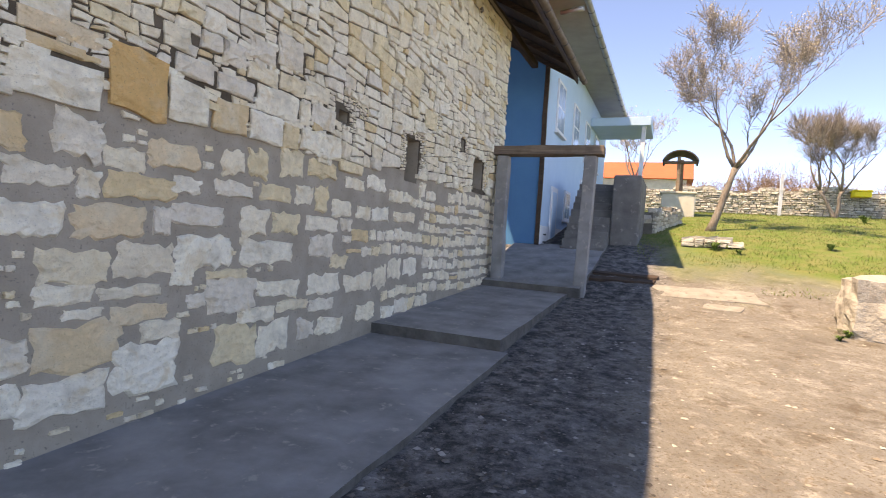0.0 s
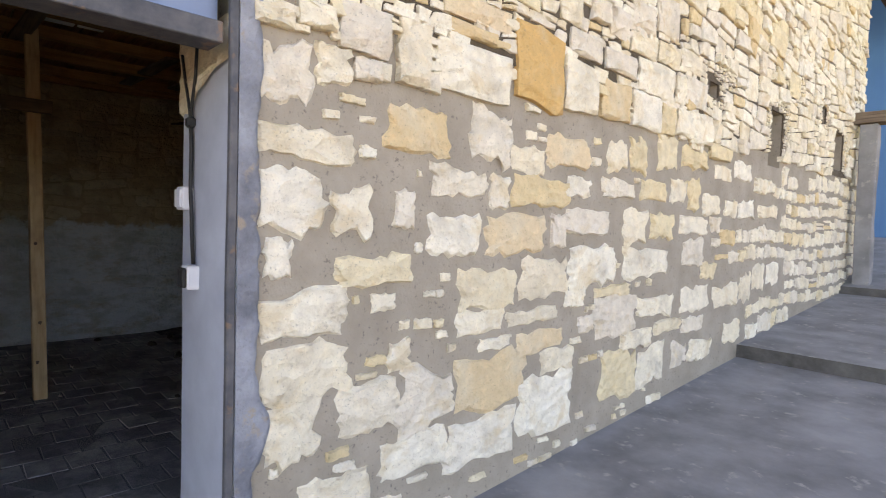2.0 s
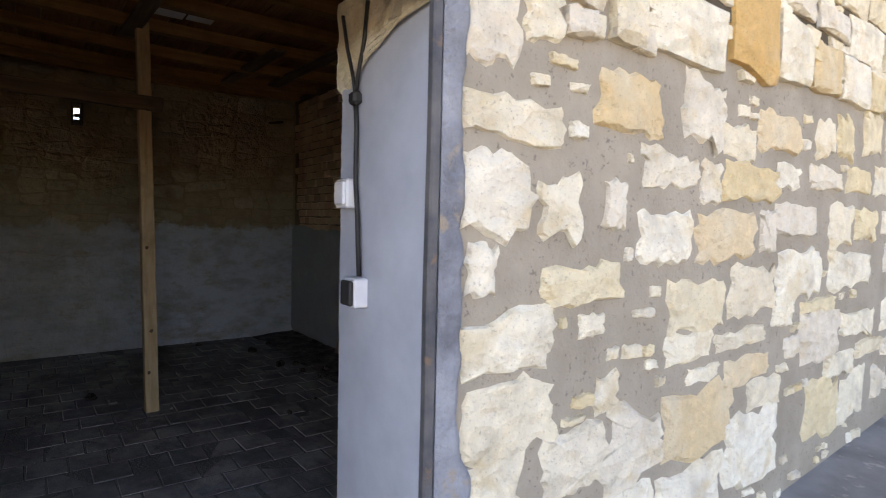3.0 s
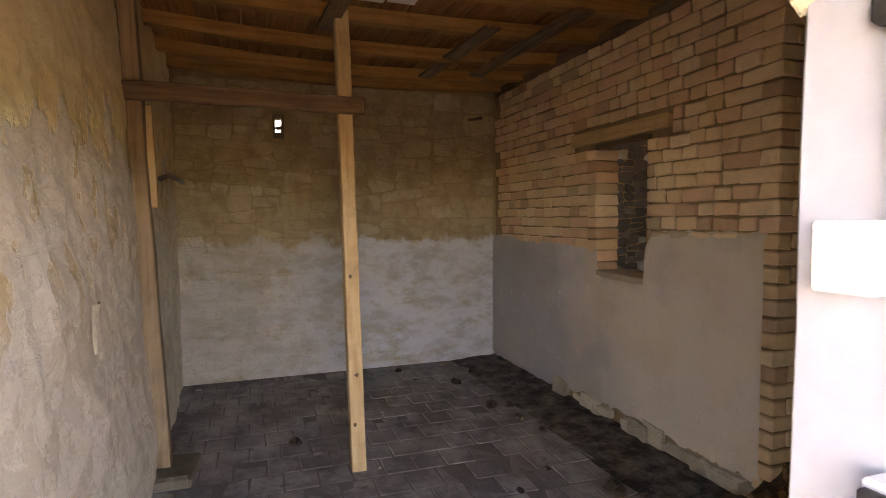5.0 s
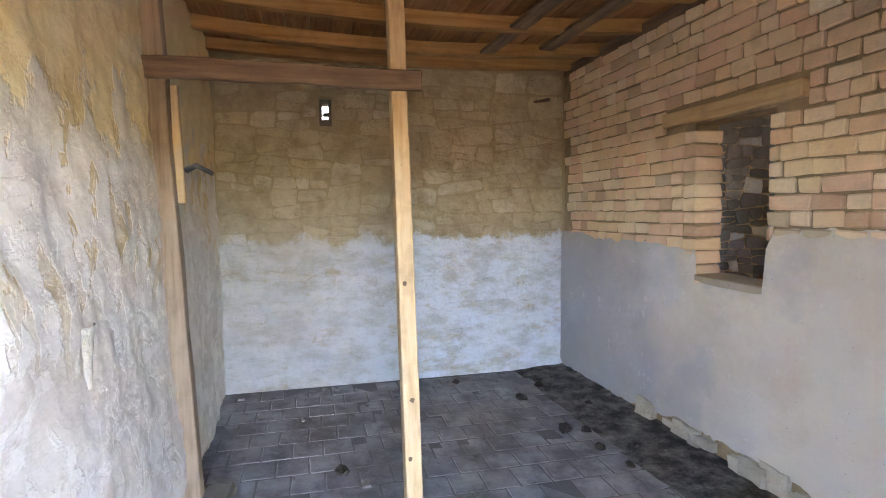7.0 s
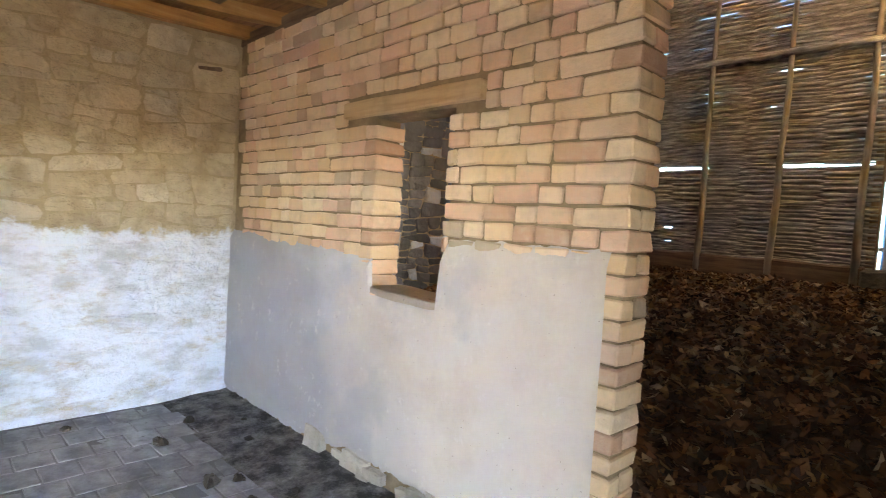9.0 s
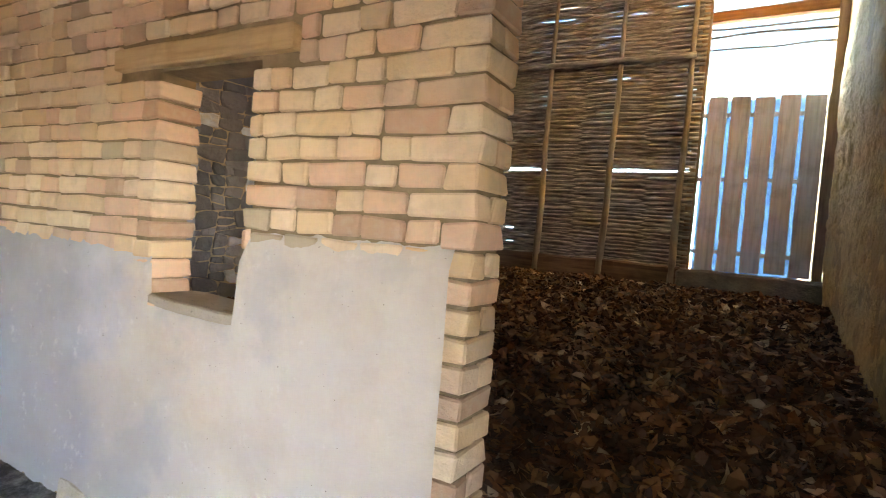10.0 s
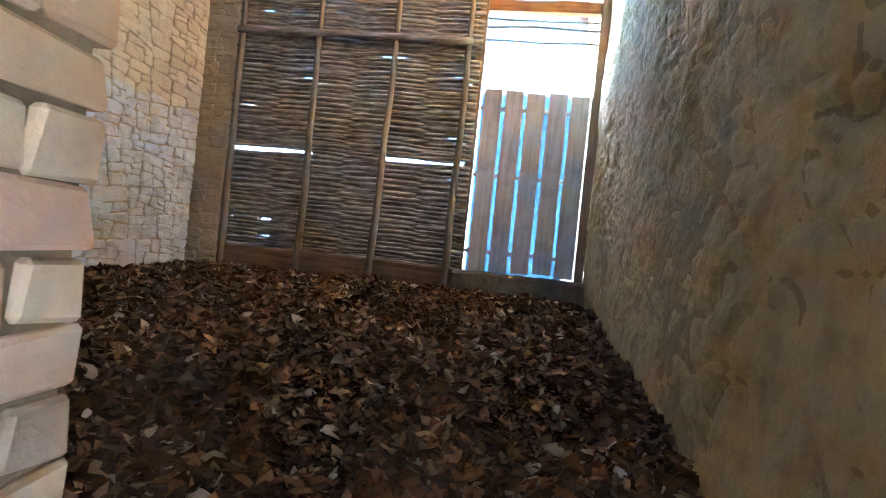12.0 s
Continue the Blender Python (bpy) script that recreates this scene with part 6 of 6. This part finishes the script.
def lay_front_stones():
    rng = random.Random(77)
    named = [(r, M_stone) for r in CREAM_STONES + CREAM_STONES_LOW + CREAM_STONES_BEYOND + DRY_STONES] + [(r, M_ochre) for r in OCHRE_STONES] + [(r, M_yellow) for r in YELLOW_STONES]
    rects = [r for r, _ in named]
    near, far = [(r, m) for r, m in named], []
    clear = free_of(rects, 0.012)

    def low(u, v, w, h):
        return clear(u, v, w, h) and v + h / 2 < seam(u) and v - h / 2 > path_z(u) + (0.13 if u > 6.05 else 0) - 0.03 and clear_of_niches(u, v, w, h)
    got = list(courses(rng, 0.97, 11.2, 0.02, 2.7, (0.15, 0.23), (0.16, 0.42), (0.014, 0.036), low, 0.05, 0.06))
    got += [c for c in courses(rng, 1.0, 4.2, 0.03, 2.2, (0.05, 0.08), (0.05, 0.14), (0.012, 0.03), lambda u, v, w, h: low(u, v, w, h) and free_of([(a, b, c, d) for a, b, c, d in got])(u, v, w + 0.02, h + 0.02) and rng.random() < 0.32, 0.02, 0)]
    inside = lambda u, v, w, h: any(abs(u - a) + w / 2 < c / 2 + 0.01 and abs(v - b) + h / 2 < d / 2 + 0.01 for a, b, c, d in rects)
    pile, count = Pile(), 0
    for k, (r, m) in enumerate([(r, m) for r, m in near] + [(r, None) for r in got]):
        u, v, w, h = r
        dry = v > seam(u)
        if dry:
            vs, fs = stone_shape(rng, w * 1.03, h * 1.03, rng.uniform(0.036, 0.046), 14, 0.07)
        else:
            vs, fs = pointed_shape(rng, w * 1.11, h * 1.13, rng.uniform(0.01, 0.024), 0.15 if w > 0.2 else 0.11)
        if u < 4.1 and v < 2.75 and count < 300:
            count += 1
            me = mesh_of("stone", [(o, a, b) for a, b, o in vs], fs, m or M_stone)
            part("stone", me, front_wall, "large ochre sandstone block" if m is M_ochre else "", Matrix.Translation((-3.163, u, v)))
        else:
            pile.add([(-3.163 + o, u + a, v + b) for a, b, o in vs], fs)
    def lay(poly, proud, again=True):
        """Lays one dry stone; a cell that would close a hole or meet a larger stone is broken into small ones round it."""
        u, v, w, h, vs, fs = cell_shape(rng, poly, rng.uniform(0.008, 0.02), proud, 0.007, 0.5, 0.93)
        if v < seam(u) + 0.02 or inside(u, v, w, h):
            return
        laid = any(abs(u - a) < (c + w * 0.75) / 2 and abs(v - b) < (d + h * 0.75) / 2 for a, b, c, d in rects)
        if laid and not again:
            if any(abs(u - a) < c / 2 and abs(v - b) < d / 2 for a, b, c, d in rects):
                return
            laid = False
        if not laid and clear_of_niches(u, v, w * 0.9, h * 0.9):
            pile.add([(-3.163 + o, u + a, v + b) for a, b, o in vs], fs)
        elif again:
            us, ws = [p[0] for p in poly], [p[1] for p in poly]
            fine = (0.07, 0.13, 2.0) if laid else (0.05, 0.08, 1.3)
            for small in rubble_cells(rng, min(us), max(us), min(ws), max(ws), *fine):
                lay(small, rng.uniform(0.02, 0.032), False)
    for u0, u1, v0, v1 in ((0.94, 5.1, 2.06, 2.86), (0.94, 5.1, 2.86, 5.95), (5.1, 11.2, 2.2, 5.95)):
        for poly in rubble_cells(rng, u0, u1, v0, v1, 0.1, 0.34, 2.0 if u0 > 5 else 1.8):
            lay(poly, rng.uniform(0.024, 0.036) if v1 < 3 else rng.uniform(0.018, 0.055))
    tagged(part("rubble_stones", pile.mesh("rubble_stones", M_stone_joined), front_wall, "cream rubble limestone"), kind="stuff")


lay_front_stones()


v, f = tube([Vector((-3.22, 9.35, 5.62)), Vector((-3.05, 9.1, 5.56)), Vector((-2.96, 8.8, 5.48)), Vector((-2.95, 8.72, 5.42))], [0.02] * 4, 6)
thing("wall_bracket", label="rusty iron bracket sticking out of the stone wall", category="bracket", me=mesh_of("wall_bracket", v, f, M_rustgutter))


# ---- stones of the inner walls ----
def v_of(poly):
    return sum(p[1] for p in poly) / len(poly)


def lay_inner_stones():
    rng = random.Random(78)
    hole = lambda u, v, w, h: not (0.31 - w / 2 < u < 0.43 + w / 2 and 2.5 - h / 2 < v < 2.77 + h / 2)
    pile, count = Pile(), 0
    for poly in rubble_cells(rng, -0.62, 2.8, 0.0, 3.08, 0.12, 0.3, 2.2):
        u, v, w, h, vs, fs = cell_shape(rng, poly, rng.choice((0.004, 0.006, 0.01, 0.024)) if v_of(poly) > 1.36 else 0.003, rng.uniform(0.004, 0.024) if v_of(poly) > 1.36 else rng.uniform(0.002, 0.01), 0.01, 0.35)
        if not hole(u, v, w, h):
            continue
        if v > 1.3 and count < 300:
            count += 1
            part("stone", mesh_of("stone", [(o, a, b) for a, b, o in vs], fs, M_earth), back_wall, "", Matrix.Translation((XB - 0.02, u, v)))
        else:
            pile.add([(XB - 0.02 + o, u + a, v + b) for a, b, o in vs], fs)
    tagged(part("washed_stones", pile.mesh("washed_stones", M_earth_joined), back_wall, "limewashed stones"), kind="stuff")
    pile, bare = Pile(), Pile()
    for poly in rubble_cells(rng, 3.05, 8.6, 0.0, 5.6, 0.1, 0.26, 1.8):
        u, v, w, h, vs, fs = cell_shape(rng, poly, rng.choice((0.003, 0.006, 0.012)), rng.uniform(0.01, 0.03), 0.008)
        # away from the gate, darker stones carry the shade of the unlit stretch
        (pile if u + 0.5 * noise.noise(Vector((u * 2, v * 2, 5))) > 6.6 or noise.noise(Vector((u * 4, v * 4, 8))) > 0.42 else bare).add([(BYRE_X + o, u + a, v + b) for a, b, o in vs], fs)
    tagged(part("byre_stones", pile.mesh("byre_stones", M_white_stone), back_wall, "limewashed stones of the byre"), kind="stuff")
    tagged(part("bare_stones", bare.mesh("bare_stones", M_stone_shaded), back_wall, "byre stones coloured dark blue-grey for shade"), kind="stuff")
    # inner face of the front wall: stones half lost under smeared earth, with some joints washed out
    us, zs = steps(0.95, 8.6, 0.03), steps(0.0, 5.6, 0.03)
    verts = []
    for z in zs:
        for u in us:
            p = Vector((u, 0.3, z))
            q = Vector((u * 3.0, 1.0, z * 4.6)) + noise.noise_vector(p * 2.2) * 0.55
            d, _ = noise.voronoi(q)
            joint = max(0.0, 1 - (d[1] - d[0]) / 0.14)
            bare = min(1.0, max(0.0, 2.2 * noise.noise(p * 1.1 + Vector((0, 7, 0))) + 0.35))
            o = 0.03 * noise.noise(p * 1.3) + 0.014 * noise.noise(p * 5.0) + 0.006 * noise.noise(p * 14.0)
            o += 0.012 * noise.cell(q * 1.0) * bare - joint * joint * (0.007 + 0.045 * bare)
            o -= 0.05 * max(0.0, noise.noise(p * 6.5 + Vector((3, 0, 0))) - 0.52)
            verts.append((inner_x(u) - 0.012 - o, u, z))
    n = len(us)
    faces = [(j * n + i, (j + 1) * n + i, (j + 1) * n + i + 1, j * n + i + 1) for j in range(len(zs) - 1) for i in range(n - 1)]
    part("earth_coat", mesh_of("earth_coat", verts, faces, M_byre, True), front_wall, "earth-smeared inner stones")
    pile = Pile()
    for poly in rubble_cells(rng, BYRE_X, -8.37, 0.8, 5.6, 0.1, 0.26, 1.8):
        u, v, w, h, vs, fs = cell_shape(rng, poly, rng.choice((0.003, 0.006, 0.012)), rng.uniform(0.01, 0.03), 0.008)
        pile.add([(u + a, 8.6 - o, v + b) for a, b, o in vs], fs)
    tagged(part("pier_stones", pile.mesh("pier_stones", M_pier_stone), byre_pier, "dusty brown stones"), kind="stuff")


lay_inner_stones()


# ---- bricks of the partition ----
def lay_bricks():
    rng = random.Random(79)

    def brick_mesh(w, d, h, seed):
        r = random.Random(seed)
        bm = bmesh.new()
        bmesh.ops.create_cube(bm, size=1)
        for v in bm.verts:
            v.co = Vector((v.co.x * w + r.uniform(-0.009, 0.007), v.co.y * d + r.uniform(-0.006, 0.006), v.co.z * h + r.uniform(-0.008, 0.006)))
        bmesh.ops.bevel(bm, geom=list(bm.edges), offset=0.0075, segments=1, affect="EDGES")
        return from_bm("brick", bm, M_brick, False)
    H = 0.082
    kinds = {k: [brick_mesh(w, d, H, 10 * i + s) for s in range(5)] for i, (k, w, d) in enumerate((("long", 0.26, 0.112), ("short", 0.125, 0.22), ("half", 0.18, 0.112), ("across", 0.125, 0.228)))}
    sizes = {"long": (0.26, 0.112), "short": (0.125, 0.22), "half": (0.18, 0.112), "across": (0.125, 0.228)}
    rest, count = Pile(), 0

    def put(kind, x, y, z, sx=1.0):
        nonlocal count
        me = rng.choice(kinds[kind])
        m = Matrix.Translation((x, y, z)) @ Euler((rng.gauss(0, 0.012), rng.gauss(0, 0.012), rng.gauss(0, 0.012))).to_matrix().to_4x4() @ Matrix.Diagonal((sx, 1, 1, 1))
        if x > -8.2 and count < 300:
            count += 1
            part("brick", me, brick_wall, "", m)
        else:
            rest.add([m @ v.co for v in me.vertices], [tuple(p.vertices) for p in me.polygons])
    n = 33
    for c in range(n - 1, -1, -1):
        z = COURSE_FOOT + COURSE * (c + 0.5)
        low = z < 1.36
        # the free end, right through the wall
        if c % 2:
            put("across", PX - 0.0625, (BY0 + BY1) / 2, z)
            x = PX - 0.125 - 0.01
        else:
            put("long", PX - 0.13, BY0 + 0.056, z)
            put("long", PX - 0.13, BY1 - 0.056, z)
            x = PX - 0.26 - 0.01
        if low and not (1.15 < z):
            continue
        while x > XB + 0.03:
            k = rng.choice(("long", "short", "half", "half", "short"))
            w = sizes[k][0]
            x0, x1 = x - w, x
            if x0 < XB:
                break
            blocked = x1 > WIN[0] - 0.005 and x0 < WIN[1] + 0.005 and WIN[2] - 0.03 < z < WIN[3] + 0.13
            if blocked and z < WIN[3] or (x1 > -7.43 and x0 < -6.21 and WIN[3] - 0.02 < z < 2.41):
                # fill up to the opening, then go on past it
                lim = WIN[1] if z < WIN[3] - 0.02 else -6.21
                left = x1 - lim
                if left > 0.03:
                    n2 = 2 if left > 0.2 else 1
                    for j in range(n2):
                        put("short", lim + left / n2 * (j + 0.5), BY0 + 0.11, z, (left / n2 - 0.008) / 0.125)
                x = (WIN[0] if z < WIN[3] - 0.02 else -7.43) - 0.003
                if z < WIN[3] - 0.02:
                    put("across", x - 0.0625, (BY0 + BY1) / 2, z)
                    x -= 0.135
                continue
            put(k, (x0 + x1) / 2, BY0 + sizes[k][1] / 2 + rng.uniform(-0.007, 0.009), z)
            x = x0 - rng.uniform(0.008, 0.014)
    tagged(part("far_bricks", rest.mesh("far_bricks", M_brick_joined), brick_wall, "buff bricks"), kind="stuff")
    # rough footing stones at the foot of the render
    r2 = random.Random(5)
    for k in range(16):
        x = -7.6 + k * 0.14 + r2.uniform(-0.05, 0.05)
        if r2.random() < 0.3:
            continue
        vs, fs = stone_shape(r2, r2.uniform(0.1, 0.3), r2.uniform(0.06, 0.22), r2.uniform(0.0, 0.05), 9, 0.12)
        part("stone", mesh_of("footing", [(a, BY0 - 0.0 - o, b) for a, b, o in vs], fs, M_stone_foot), brick_wall, "", Matrix.Translation((x, 0, r2.uniform(0.03, 0.09))))


M_stone_foot = stone_mat("footing_stone", GREY, False)


def joined_brick():
    k = Mat("buff_brick_far")
    base = ramp(k.nt, k.island, BRICK)
    mid = k.noise(22.0, 6, 0.65)
    c = mixc(k.nt, maths(k.nt, "MULTIPLY", k.step(mid, 0.48, 0.75), 0.55), base, (0.54, 0.44, 0.32))
    return k.done(c, 0.9, mid, 0.6, 0.012)


M_brick_joined = joined_brick()
lay_bricks()


# ---- paving of the room ----
def lay_pavers():
    rng = random.Random(80)
    kinds = [block("paver", (-0.122, -0.102, -0.03), (0.122, 0.102, 0.0), M_paver, 0.004, 0, 0.004, s) for s in range(6)]
    row, x, rest, count = 0, XB + 0.14, Pile(), 0
    while x < -3.3:
        y = -0.6 + (0.1 if row % 2 else 0)
        while y < 2.8:
            m = Matrix.Translation((x, y, rng.uniform(-0.004, 0.002))) @ Euler((rng.gauss(0, 0.003), rng.gauss(0, 0.003), rng.gauss(0, 0.02))).to_matrix().to_4x4()
            me = rng.choice(kinds)
            if count < 300 and x > XB + 0.3:
                count += 1
                part("paver", me, floor, "", m)
            else:
                rest.add([m @ v.co for v in me.vertices], [tuple(p.vertices) for p in me.polygons])
            y += 0.212
        x += 0.253
        row += 1
    tagged(part("far_pavers", rest.mesh("far_pavers", M_paver), floor, "dusty grey pavers"), kind="stuff")


def paver_mat():
    """Grey pavers half lost under the dust of the bed."""
    k = Mat("dusty_paver")
    base = ramp(k.nt, k.rand, [(0, (0.31, 0.315, 0.32)), (0.5, (0.44, 0.45, 0.46)), (1, (0.36, 0.365, 0.375))])
    dust = mixc(k.nt, k.step(k.noise(3.0, 6, 0.6), 0.3, 0.7), (0.2, 0.2, 0.205), (0.13, 0.13, 0.134))
    c = mixc(k.nt, maths(k.nt, "MULTIPLY", k.step(k.noise(2.4, 8, 0.72), 0.62, 0.42), 0.9), base, dust)
    c = mixc(k.nt, k.step(k.noise(13.0, 6, 0.7), 0.6, 0.7), c, dust)
    c = mixc(k.nt, k.step(k.noise(5.0, 7, 0.7), 0.6, 0.7), c, (0.1, 0.1, 0.1))
    return k.done(c, 0.85, maths(k.nt, "ADD", k.noise(12.0, 5), maths(k.nt, "MULTIPLY", k.noise(80.0, 3), 0.3)), 0.4, 0.012)


M_paver = paver_mat()
lay_pavers()
